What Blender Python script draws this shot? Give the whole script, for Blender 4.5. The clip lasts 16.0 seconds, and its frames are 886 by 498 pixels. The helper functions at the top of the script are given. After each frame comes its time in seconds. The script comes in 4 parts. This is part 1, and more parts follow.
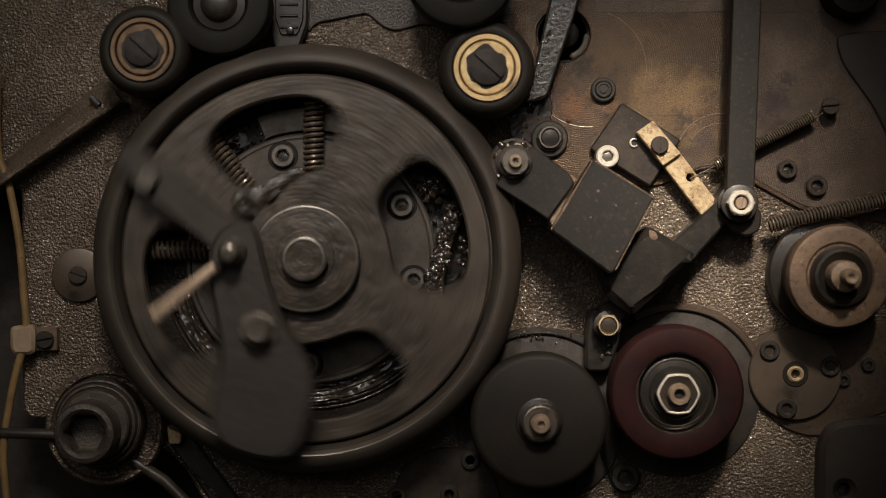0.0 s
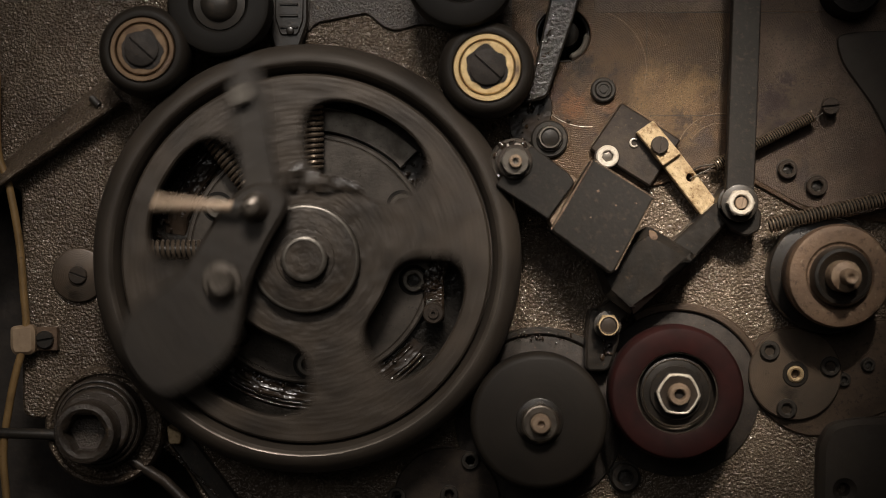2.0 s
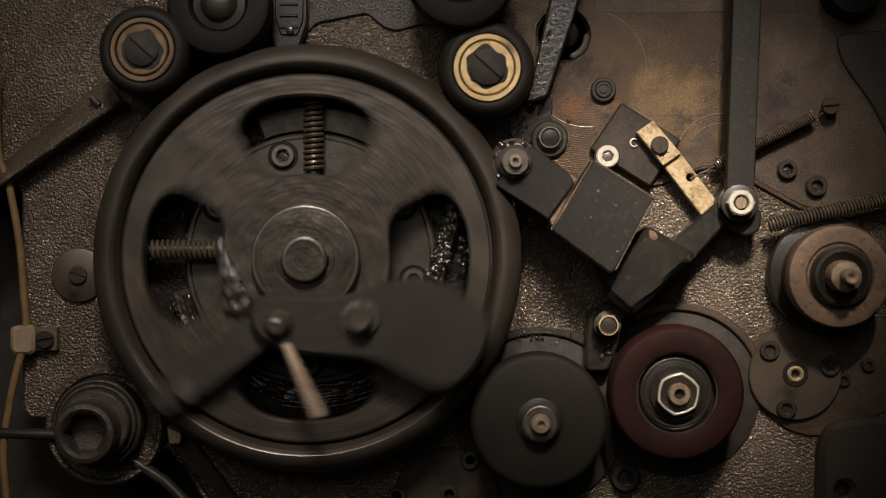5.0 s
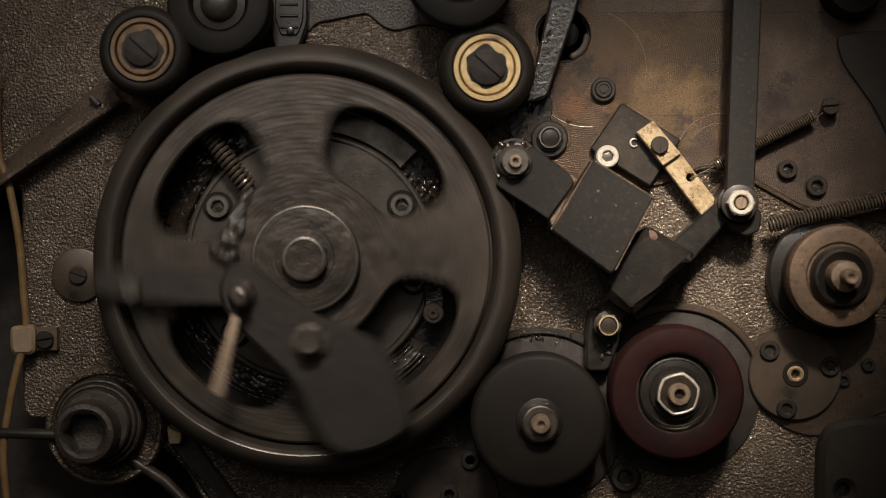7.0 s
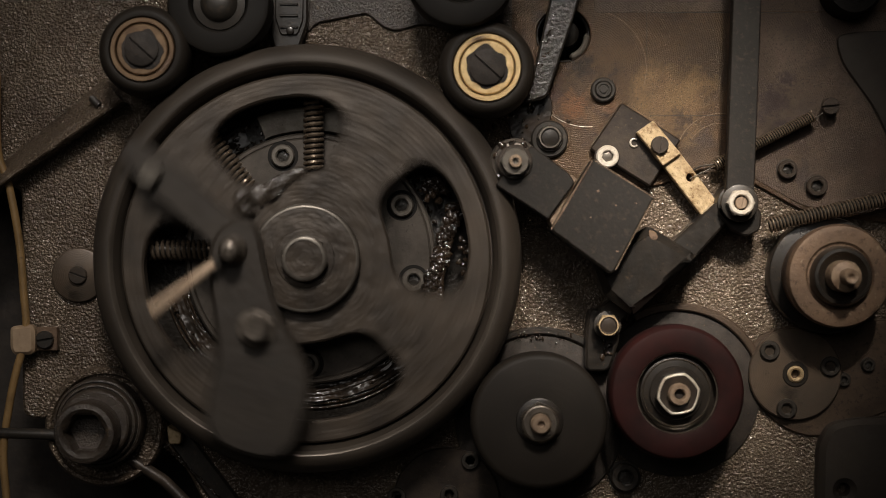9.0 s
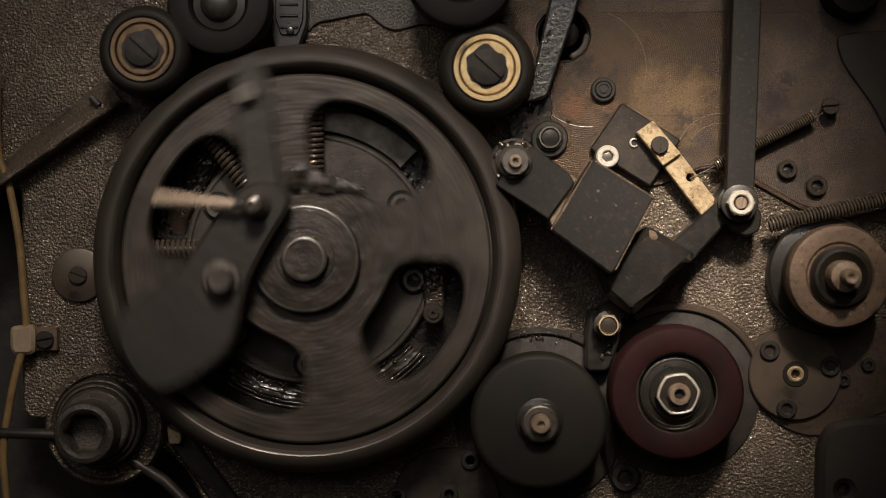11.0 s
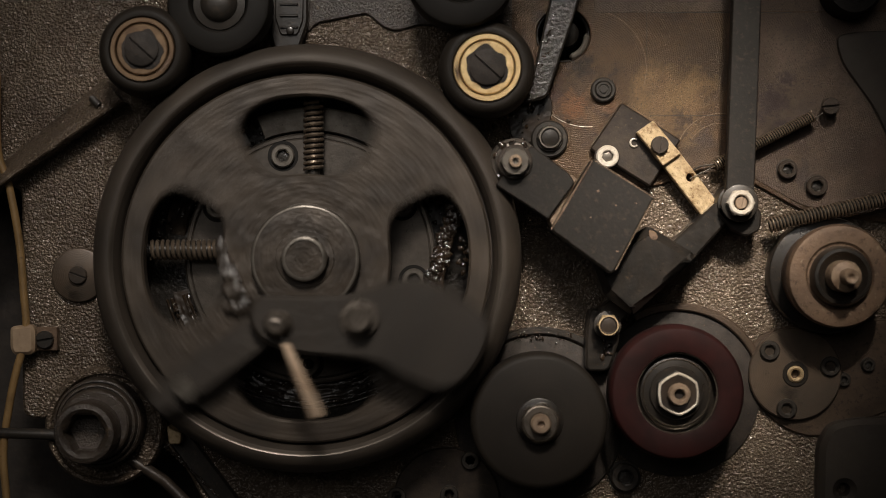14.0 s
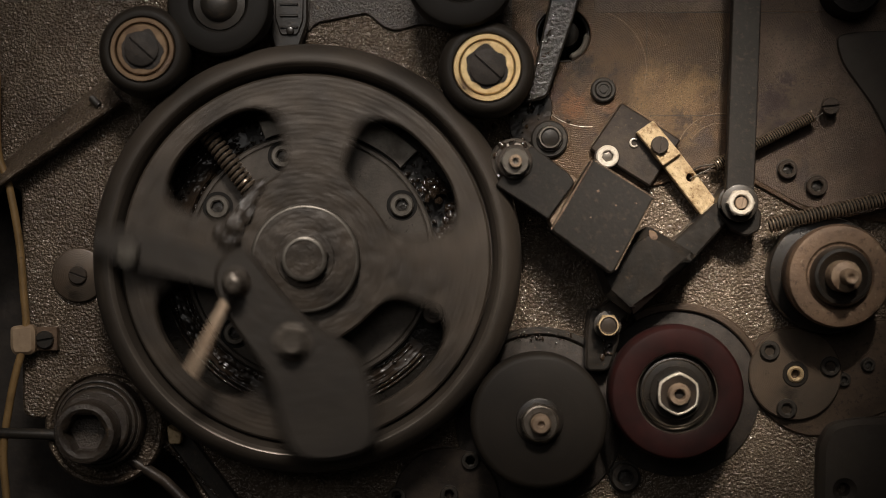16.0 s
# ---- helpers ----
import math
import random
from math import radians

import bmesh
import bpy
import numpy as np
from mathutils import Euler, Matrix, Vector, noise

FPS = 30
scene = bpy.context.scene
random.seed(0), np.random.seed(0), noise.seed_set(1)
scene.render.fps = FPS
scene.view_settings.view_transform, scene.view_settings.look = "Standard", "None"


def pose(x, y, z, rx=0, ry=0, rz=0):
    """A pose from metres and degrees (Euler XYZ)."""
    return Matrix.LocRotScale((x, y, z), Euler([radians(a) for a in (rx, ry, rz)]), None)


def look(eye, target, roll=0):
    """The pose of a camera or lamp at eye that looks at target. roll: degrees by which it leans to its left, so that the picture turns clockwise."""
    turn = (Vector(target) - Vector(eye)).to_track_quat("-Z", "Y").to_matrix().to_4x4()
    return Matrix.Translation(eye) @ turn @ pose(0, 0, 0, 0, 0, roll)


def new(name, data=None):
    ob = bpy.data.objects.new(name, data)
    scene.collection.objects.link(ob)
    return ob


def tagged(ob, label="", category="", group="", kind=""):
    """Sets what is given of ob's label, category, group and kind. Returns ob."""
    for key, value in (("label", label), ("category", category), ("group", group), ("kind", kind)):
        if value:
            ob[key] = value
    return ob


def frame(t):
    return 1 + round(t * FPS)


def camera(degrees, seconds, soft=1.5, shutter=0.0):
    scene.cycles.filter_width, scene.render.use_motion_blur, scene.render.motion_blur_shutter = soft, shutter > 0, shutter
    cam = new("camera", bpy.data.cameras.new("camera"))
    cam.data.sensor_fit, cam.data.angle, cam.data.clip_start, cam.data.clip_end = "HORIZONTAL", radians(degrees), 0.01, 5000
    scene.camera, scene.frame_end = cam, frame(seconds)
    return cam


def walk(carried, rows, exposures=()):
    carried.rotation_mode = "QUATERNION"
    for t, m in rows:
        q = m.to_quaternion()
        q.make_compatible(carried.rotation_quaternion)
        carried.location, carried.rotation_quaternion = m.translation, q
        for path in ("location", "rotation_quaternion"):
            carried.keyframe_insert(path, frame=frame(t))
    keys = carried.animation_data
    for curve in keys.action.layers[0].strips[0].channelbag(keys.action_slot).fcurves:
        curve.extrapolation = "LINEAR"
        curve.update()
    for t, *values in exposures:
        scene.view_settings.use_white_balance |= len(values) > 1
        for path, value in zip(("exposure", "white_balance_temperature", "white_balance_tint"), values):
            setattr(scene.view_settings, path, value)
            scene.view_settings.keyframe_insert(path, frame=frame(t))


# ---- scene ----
# Side of an old machine: a cast plate with a turning flywheel, friction rollers, levers and springs.
# Plans are in millimetres on the plate: u to the right, v up, h out of the plate towards the camera.
AXIS = 1.25          # height of the camera's axis over the floor, metres
DIST = 0.6835        # camera to plate, metres
SECONDS = 16.0

cam = camera(32, SECONDS, soft=0.8, shutter=1.1)
cam.data.dof.use_dof = True          # close work with an open aperture, focused on the plate
cam.data.dof.focus_distance = DIST - 0.007
cam.data.dof.aperture_fstop = 3.9
walk(cam, [(0.0, look((0, -DIST, AXIS), (0, 0, AXIS))), (SECONDS, look((0, -DIST, AXIS), (0, 0, AXIS)))],
     exposures=[(0.0, 0.0), (SECONDS, 0.0)])

# ---------------------------------------------------------------- light
world = bpy.data.worlds.new("world")
scene.world = world
world.use_nodes = True
world.node_tree.nodes["Background"].inputs[0].default_value = (0.9, 0.8, 0.7, 1)
world.node_tree.nodes["Background"].inputs[1].default_value = 0.05


def lamp(name, kind, eye, target, power, colour, **extra):
    data = bpy.data.lights.new(name, kind)
    data.energy, data.color = power, colour
    if kind == "SPOT":
        data.spot_size, data.spot_blend, data.shadow_soft_size = extra["size"], extra["blend"], extra["radius"]
    else:
        data.shape, data.size, data.size_y = "RECTANGLE", extra["size"], extra["size_y"]
    ob = new(name, data)
    ob.matrix_basis = look(eye, target)
    return ob


WARM = (1.0, 0.93, 0.855)
AMBER = (1.0, 0.90, 0.785)
lamp("unseen_spot", "SPOT", (0.135, -0.62, AXIS + 0.48), (0.100, 0, AXIS - 0.003), 54, AMBER, size=radians(13.6), blend=1.0, radius=0.05)
# second spot added over the wheel; both cones imitate the falloff in the corners
lamp("unseen_spot", "SPOT", (-0.05, -0.62, AXIS + 0.50), (-0.058, 0, AXIS - 0.010), 18.5, WARM, size=radians(29), blend=1.0, radius=0.08)
# soft fill added in front to lift the shadows, not a fitting of the room
lamp("fill_light", "AREA", (-0.35, -1.4, AXIS + 0.55), (-0.05, 0, AXIS), 2.3, (1.0, 0.95, 0.90), size=1.2, size_y=0.6)


# ---------------------------------------------------------------- materials
def material(name, base, second, rough=0.5, metal=0.0, grain=600.0, bump=0.2, depth=0.0003, blotch=60.0, mix=0.5, coat=0.0, detail=4.0,
             rings=0.0, ring_tone=0.0, ring_height=0.35, stain=None, fleck=None, wear=None, spec=0.5, rough_var=0.15, stretch=(1, 1, 1), patches=()):
    """Two tones by large blotches, fine grain in relief and roughness; wear: a third tone in small flecks; rings: turned marks per metre."""
    m = bpy.data.materials.new(name)
    m.use_nodes = True
    n, link = m.node_tree.nodes, m.node_tree.links.new
    b = n["Principled BSDF"]
    coord = n.new("ShaderNodeTexCoord")
    mapped = n.new("ShaderNodeMapping")
    mapped.inputs["Scale"].default_value = stretch
    link(coord.outputs["Object"], mapped.inputs["Vector"])

    def noise_at(scale, det=4.0, rough_n=0.55):
        q = n.new("ShaderNodeTexNoise")
        q.inputs["Scale"].default_value, q.inputs["Detail"].default_value, q.inputs["Roughness"].default_value = scale, det, rough_n
        link(mapped.outputs["Vector"], q.inputs["Vector"])
        return q.outputs["Fac"]

    def ramp(fac, lo, hi):
        q = n.new("ShaderNodeMapRange")
        q.inputs["From Min"].default_value, q.inputs["From Max"].default_value = lo, hi
        link(fac, q.inputs["Value"])
        return q.outputs["Result"]

    def blend(fac, a, c):
        q = n.new("ShaderNodeMix")
        q.data_type = "RGBA"
        link(fac, q.inputs["Factor"])
        for socket, v in ((q.inputs[6], a), (q.inputs[7], c)):
            if isinstance(v, tuple):
                socket.default_value = (*v, 1)
            else:
                link(v, socket)
        return q.outputs[2]

    large = noise_at(blotch, 5.0, 0.6)
    fine = noise_at(grain, detail)
    tone = blend(ramp(large, 0.5 - 0.3 * mix, 0.5 + 0.3 * mix), base, second)
    for px, py, reach, mottle, colour in patches:      # stains and one painted light pool: place, colour and ragged edges, in millimetres
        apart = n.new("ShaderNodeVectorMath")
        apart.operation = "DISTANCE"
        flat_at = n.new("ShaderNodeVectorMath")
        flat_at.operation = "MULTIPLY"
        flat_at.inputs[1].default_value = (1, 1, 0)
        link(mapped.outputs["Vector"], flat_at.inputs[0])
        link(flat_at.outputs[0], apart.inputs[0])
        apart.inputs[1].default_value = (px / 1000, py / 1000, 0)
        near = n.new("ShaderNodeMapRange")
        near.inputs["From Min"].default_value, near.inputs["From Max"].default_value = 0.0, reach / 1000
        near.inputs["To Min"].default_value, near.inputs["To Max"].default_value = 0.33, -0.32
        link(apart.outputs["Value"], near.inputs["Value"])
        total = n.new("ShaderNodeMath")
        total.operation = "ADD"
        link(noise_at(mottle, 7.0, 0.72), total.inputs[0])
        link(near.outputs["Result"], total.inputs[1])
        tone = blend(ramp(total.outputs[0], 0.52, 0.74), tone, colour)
    if stain:
        tone = blend(ramp(noise_at(blotch * 0.7, 6.0, 0.7), 0.50, 0.72), tone, stain)
    if wear:
        tone = blend(ramp(noise_at(blotch * 4.3, 6.0, 0.7), 0.60, 0.72), tone, wear)
    if fleck:
        tone = blend(ramp(noise_at(grain * 0.6, 3.0, 0.75), 0.55, 0.68), tone, fleck)
    link(tone, b.inputs["Base Color"])
    r = n.new("ShaderNodeMapRange")
    r.inputs["To Min"].default_value, r.inputs["To Max"].default_value = max(0.05, rough - rough_var), min(1, rough + rough_var)
    link(noise_at(blotch * 2.1, 5.0, 0.65), r.inputs["Value"])
    link(r.outputs["Result"], b.inputs["Roughness"])
    b.inputs["Metallic"].default_value, b.inputs["Specular IOR Level"].default_value = metal, spec
    b.inputs["Coat Weight"].default_value, b.inputs["Coat Roughness"].default_value = coat, 0.07
    bp = n.new("ShaderNodeBump")
    bp.inputs["Strength"].default_value, bp.inputs["Distance"].default_value = bump, depth
    height = fine
    if rings:
        w = n.new("ShaderNodeTexWave")
        w.wave_type, w.rings_direction = "RINGS", "Z"
        w.inputs["Scale"].default_value, w.inputs["Distortion"].default_value, w.inputs["Detail"].default_value = rings, 2.6, 4.0
        link(mapped.outputs["Vector"], w.inputs["Vector"])
        add = n.new("ShaderNodeMath")
        add.operation = "ADD"
        link(fine, add.inputs[0])
        scaled = n.new("ShaderNodeMath")
        scaled.operation = "MULTIPLY"
        scaled.inputs[1].default_value = ring_height
        link(w.outputs["Fac"], scaled.inputs[0])
        link(scaled.outputs[0], add.inputs[1])
        height = add.outputs[0]
        if ring_tone:
            dark = n.new("ShaderNodeMix")
            dark.data_type, dark.blend_type = "RGBA", "MULTIPLY"
            dark.inputs["Factor"].default_value = ring_tone
            link(tone, dark.inputs[6])
            link(w.outputs["Color"], dark.inputs[7])
            link(dark.outputs[2], b.inputs["Base Color"])
    link(height, bp.inputs["Height"])
    link(bp.outputs["Normal"], b.inputs["Normal"])
    if coat:
        link(bp.outputs["Normal"], b.inputs["Coat Normal"])
    return m


CAST = material("cast_iron", (0.155, 0.116, 0.081), (0.085, 0.061, 0.043), 0.27, 0.4, 820, 1.0, 0.0015, 30, coat=0.48, detail=1.5, rough_var=0.08)
MILLED = material("milled_steel", (0.088, 0.050, 0.023), (0.034, 0.020, 0.0105), 0.34, 0.4, 2000, 0.9, 0.00036, 30, rings=330, ring_tone=0.03, ring_height=0.19, wear=(0.020, 0.012, 0.008), stain=(0.11, 0.062, 0.030), mix=0.6, coat=0.04, fleck=(0.030, 0.019, 0.012),
                  # the first, golden patch paints the lamp's hot spot; the others are stains
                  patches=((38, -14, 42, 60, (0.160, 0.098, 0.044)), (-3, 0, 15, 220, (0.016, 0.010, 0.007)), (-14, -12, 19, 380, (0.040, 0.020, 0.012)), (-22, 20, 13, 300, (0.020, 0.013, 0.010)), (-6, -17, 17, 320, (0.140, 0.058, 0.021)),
                           (10, -16, 11, 320, (0.095, 0.044, 0.019)), (42, -23, 13, 420, (0.042, 0.026, 0.018)), (52, -32, 15, 380, (0.050, 0.031, 0.022)),
                           (4, -30, 14, 200, (0.050, 0.030, 0.018))))
STAINED = material("stained_steel", (0.098, 0.066, 0.044), (0.050, 0.034, 0.023), 0.45, 0.4, 900, 0.6, 0.0003, 40, wear=(0.045, 0.03, 0.02), coat=0.15, fleck=(0.03, 0.02, 0.014))
WHEEL = material("oiled_iron", (0.084, 0.0645, 0.048), (0.039, 0.0305, 0.0235), 0.43, 0.35, 150, 0.75, 0.0011, 60, rings=150, ring_height=0.02, coat=0.14, detail=6, rough_var=0.25)
RIM = material("worn_brown_iron", (0.054, 0.041, 0.030), (0.031, 0.024, 0.018), 0.62, 0.3, 260, 0.7, 0.0006, 50, rings=150, ring_height=0.02, detail=6, rough_var=0.2, wear=(0.11, 0.082, 0.058))
BLOCK = material("worn_black_block", (0.0185, 0.0148, 0.0115), (0.0110, 0.0088, 0.0070), 0.54, 0.1, 700, 0.5, 0.0002, 45, wear=(0.052, 0.037, 0.025), spec=0.3, rough_var=0.2, mix=0.8, fleck=(0.030, 0.022, 0.016))
DARK = material("black_steel", (0.040, 0.034, 0.028), (0.021, 0.018, 0.015), 0.42, 0.3, 900, 0.35, 0.00016, 60, wear=(0.075, 0.052, 0.034), coat=0.12, rough_var=0.22, fleck=(0.06, 0.045, 0.033))
OILY = material("oily_black_steel", (0.032, 0.026, 0.021), (0.014, 0.012, 0.010), 0.34, 0.25, 700, 0.4, 0.0002, 90, coat=0.3, wear=(0.08, 0.052, 0.03), rough_var=0.2)
GREASE = material("black_grease", (0.014, 0.011, 0.009), (0.035, 0.022, 0.013), 0.16, 0.0, 600, 0.9, 0.0009, 70, coat=0.6, detail=2, rough_var=0.08)
OIL = material("wet_black_oil", (0.016, 0.0125, 0.0095), (0.034, 0.022, 0.014), 0.30, 0.0, 300, 0.5, 0.0006, 60, coat=0.2, detail=2.5, rough_var=0.08)
STEEL = material("bright_steel", (0.80, 0.73, 0.62), (0.58, 0.50, 0.40), 0.34, 0.3, 700, 0.3, 0.0002, 150, wear=(0.16, 0.12, 0.08))
DULL = material("dull_steel", (0.22, 0.195, 0.165), (0.10, 0.086, 0.07), 0.36, 0.6, 800, 0.4, 0.0002, 110, wear=(0.05, 0.038, 0.028), rough_var=0.2)
BRASS = material("worn_brass", (0.78, 0.58, 0.30), (0.58, 0.40, 0.19), 0.36, 0.45, 600, 0.4, 0.0002, 200, stain=(0.40, 0.24, 0.10), wear=(0.14, 0.07, 0.03))
# tarnished brown brass, darkened further for the shade over the left roller
DIM_TARNISH = material("dim_tarnished_brass", (0.20, 0.128, 0.07), (0.10, 0.058, 0.031), 0.45, 0.5, 600, 0.3, 0.0002, 110, wear=(0.08, 0.045, 0.025))
PALE = material("brass_strip", (0.68, 0.53, 0.33), (0.42, 0.29, 0.15), 0.38, 0.4, 700, 0.6, 0.0003, 330, stain=(0.20, 0.115, 0.05), wear=(0.08, 0.045, 0.022), mix=0.8, fleck=(0.16, 0.09, 0.04))
RUST = material("rusted_steel", (0.21, 0.135, 0.085), (0.09, 0.058, 0.04), 0.5, 0.4, 500, 0.6, 0.0004, 90, wear=(0.32, 0.24, 0.16), mix=0.8, fleck=(0.06, 0.036, 0.022))
EDGED = material("oily_bright_steel", (0.62, 0.54, 0.45), (0.34, 0.28, 0.22), 0.24, 0.95, 700, 0.4, 0.0002, 150, wear=(0.07, 0.05, 0.035), rough_var=0.1)
FLANGE = material("oiled_flange_steel", (0.120, 0.101, 0.084), (0.068, 0.057, 0.047), 0.34, 0.45, 900, 0.4, 0.0002, 90, wear=(0.02, 0.015, 0.012), coat=0.25)
LOBE = material("smooth_dark_iron", (0.049, 0.0395, 0.031), (0.035, 0.028, 0.0225), 0.5, 0.3, 170, 0.55, 0.0006, 40, coat=0.08, fleck=(0.040, 0.034, 0.028))
BEAD = material("rubbed_iron", (0.20, 0.168, 0.138), (0.11, 0.092, 0.075), 0.32, 0.6, 400, 0.4, 0.0003, 90, fleck=(0.05, 0.04, 0.032))
WRINKLED = material("wrinkled_dark_paint", (0.050, 0.037, 0.027), (0.026, 0.0195, 0.0145), 0.36, 0.15, 1100, 0.9, 0.0006, 60, coat=0.25, wear=(0.10, 0.07, 0.045))
GRIME = material("dry_grime", (0.034, 0.025, 0.019), (0.016, 0.012, 0.009), 0.72, 0.1, 500, 0.7, 0.0005, 150, wear=(0.10, 0.06, 0.035))
CRUST = material("oily_brown_crust", (0.062, 0.046, 0.034), (0.024, 0.018, 0.014), 0.38, 0.3, 620, 0.4, 0.0003, 110, coat=0.25, wear=(0.12, 0.085, 0.055))
COIL = material("spring_steel", (0.34, 0.26, 0.19), (0.19, 0.145, 0.105), 0.30, 0.72, 700, 0.3, 0.0002, 150, wear=(0.06, 0.045, 0.03))
OILFILM = material("dried_oil_film", (0.050, 0.030, 0.018), (0.085, 0.050, 0.027), 0.34, 0.3, 1500, 0.5, 0.00025, 120, coat=0.2, wear=(0.12, 0.07, 0.04), mix=0.6)
REDDISH = material("reddish_stained_steel", (0.090, 0.060, 0.041), (0.044, 0.029, 0.021), 0.40, 0.4, 2000, 0.9, 0.00034, 45, rings=330, ring_tone=0.02, ring_height=0.13, wear=(0.022, 0.013, 0.010), stain=(0.12, 0.085, 0.062), mix=0.8, coat=0.05, fleck=(0.030, 0.019, 0.014),
                   patches=((146, 66, 17, 420, (0.028, 0.015, 0.013)), (152, 76, 11, 520, (0.030, 0.017, 0.014)), (150, 52, 16, 300, (0.030, 0.017, 0.015)), (141, 60, 10, 380, (0.030, 0.018, 0.015)), (160, 32, 16, 150, (0.045, 0.032, 0.025)), (195, 40, 26, 120, (0.075, 0.046, 0.032))))
CHIPPED = material("bare_worn_edge", (0.25, 0.185, 0.13), (0.11, 0.065, 0.038), 0.5, 0.4, 900, 0.6, 0.0004, 300, wear=(0.06, 0.045, 0.035), mix=0.8)
# near-black rubber, used where shade is put into the colour
SHADED_RUBBER = material("black_rubber", (0.0112, 0.0092, 0.0072), (0.0070, 0.0058, 0.0047), 0.62, 0.0, 420, 0.5, 0.0003, 45, spec=0.2, wear=(0.024, 0.019, 0.014), rough_var=0.2)
DISC = material("brown_black_rubber", (0.019, 0.0148, 0.011), (0.0125, 0.0098, 0.0074), 0.6, 0.0, 420, 0.5, 0.0003, 45, spec=0.2, wear=(0.036, 0.028, 0.020), rough_var=0.2)
RED = material("red_rubber", (0.024, 0.0048, 0.0040), (0.0125, 0.0038, 0.0033), 0.7, 0.0, 500, 0.3, 0.0002, 70, spec=0.18)
CREAM = material("cream_plastic", (0.30, 0.185, 0.075), (0.14, 0.084, 0.034), 0.4, 0.0, 300, 0.4, 0.0004, 110, wear=(0.04, 0.026, 0.015), mix=0.9)
CLIP = material("yellowed_plastic", (0.40, 0.29, 0.19), (0.24, 0.16, 0.10), 0.4, 0.0, 300, 0.3, 0.0003, 90, wear=(0.2, 0.12, 0.07))
PIN = material("pale_pin", (0.70, 0.53, 0.38), (0.48, 0.33, 0.22), 0.40, 0.15, 500, 0.3, 0.0002, 120, wear=(0.2, 0.1, 0.05))
SPIGOT = material("pale_worn_steel", (0.30, 0.215, 0.145), (0.17, 0.115, 0.075), 0.6, 0.1, 500, 0.5, 0.0003, 200, wear=(0.06, 0.04, 0.025), stain=(0.12, 0.07, 0.04))
CLOT = material("brown_clotted_grease", (0.058, 0.045, 0.034), (0.028, 0.022, 0.017), 0.36, 0.0, 260, 1.0, 0.0015, 120, coat=0.3)
COVER = material("brown_turned_steel", (0.120, 0.086, 0.060), (0.072, 0.053, 0.038), 0.40, 0.4, 900, 0.4, 0.0002, 50, rings=420, ring_tone=0.05, ring_height=0.2, wear=(0.05, 0.037, 0.027), stain=(0.085, 0.066, 0.05), coat=0.1,
                 patches=((-2, -9, 9, 300, (0.028, 0.021, 0.015)), (0, 0, 9, 300, (0.034, 0.025, 0.018)), (-11, 10, 7, 320, (0.040, 0.029, 0.020)), (15, 3, 7, 320, (0.036, 0.027, 0.019)), (-4, -15, 7, 320, (0.032, 0.024, 0.017))))
# paint of the unseen room, kept pale so its bounce fills the shadows
WALL = material("pale_room_paint", (0.36, 0.34, 0.31), (0.30, 0.28, 0.25), 0.8, 0.0, 40, 0.2, 0.002, 3)
VOID = material("black_iron", (0.030, 0.0255, 0.021), (0.017, 0.0145, 0.012), 0.32, 0.1, 500, 0.9, 0.0007, 60, coat=0.3)


# ---------------------------------------------------------------- mesh helpers
def place(u, v, h, turn=0.0):
    """A pose on the plate: local z points out of it."""
    return Matrix.Translation((u / 1000, -h / 1000, AXIS + v / 1000)) @ Matrix.Rotation(radians(90), 4, "X") @ Matrix.Rotation(radians(turn), 4, "Z")


def thing(name, u, v, h, label, category, group="", turn=0.0):
    ob = tagged(new(name), label, category, group)
    ob.matrix_basis = place(u, v, h, turn)
    return ob


def finish(bm, sharp=32):
    bmesh.ops.recalc_face_normals(bm, faces=bm.faces)
    for f in bm.faces:
        f.smooth = True
    for e in bm.edges:
        if len(e.link_faces) == 2 and e.calc_face_angle() > radians(sharp):
            e.smooth = False
    bmesh.ops.scale(bm, vec=(0.001,) * 3, verts=bm.verts)


def part(name, bm, mat, parent, label="", at=(0, 0, 0), turn=0.0):
    """One bmesh in millimetres as one mesh object under a thing or a part."""
    finish(bm)
    me = bpy.data.meshes.new(name)
    bm.to_mesh(me)
    bm.free()
    me.materials.append(mat)
    ob = new(name, me)
    ob.parent = parent
    ob.matrix_basis = Matrix.Translation(Vector(at) / 1000) @ Matrix.Rotation(radians(turn), 4, "Z")
    return tagged(ob, label)


def hexa(r):
    """Radius of a hexagon of corner radius r by angle."""
    return lambda a: r * math.cos(math.pi / 6) / math.cos((a % (math.pi / 3)) - math.pi / 6)


def loft(loops, n=48, bm=None, at=(0, 0, 0)):
    """Rings (radius or radius by angle, height) from first to last; a radius of 0 closes it."""
    bm = bm or bmesh.new()
    last = None
    for r, z in loops:
        if r == 0:
            ring = [bm.verts.new((at[0], at[1], at[2] + z))]
        else:
            ring = []
            for i in range(n):
                a = 2 * math.pi * i / n
                q = r(a) if callable(r) else r
                ring.append(bm.verts.new((at[0] + q * math.cos(a), at[1] + q * math.sin(a), at[2] + z)))
        if last:
            for i in range(n):
                j = (i + 1) % n
                if len(last) == 1 and len(ring) > 1:
                    bm.faces.new((last[0], ring[i], ring[j]))
                elif len(ring) == 1 and len(last) > 1:
                    bm.faces.new((last[j], last[i], ring[0]))
                elif len(ring) > 1:
                    bm.faces.new((last[i], ring[i], ring[j], last[j]))
        last = ring
    return bm


def disc(r, z0, z1, ch=0.6, n=64):
    return loft([(0, z0), (r, z0), (r, z1 - ch), (r - ch * 0.35, z1 - ch * 0.3), (r - ch, z1), (0, z1)], n)


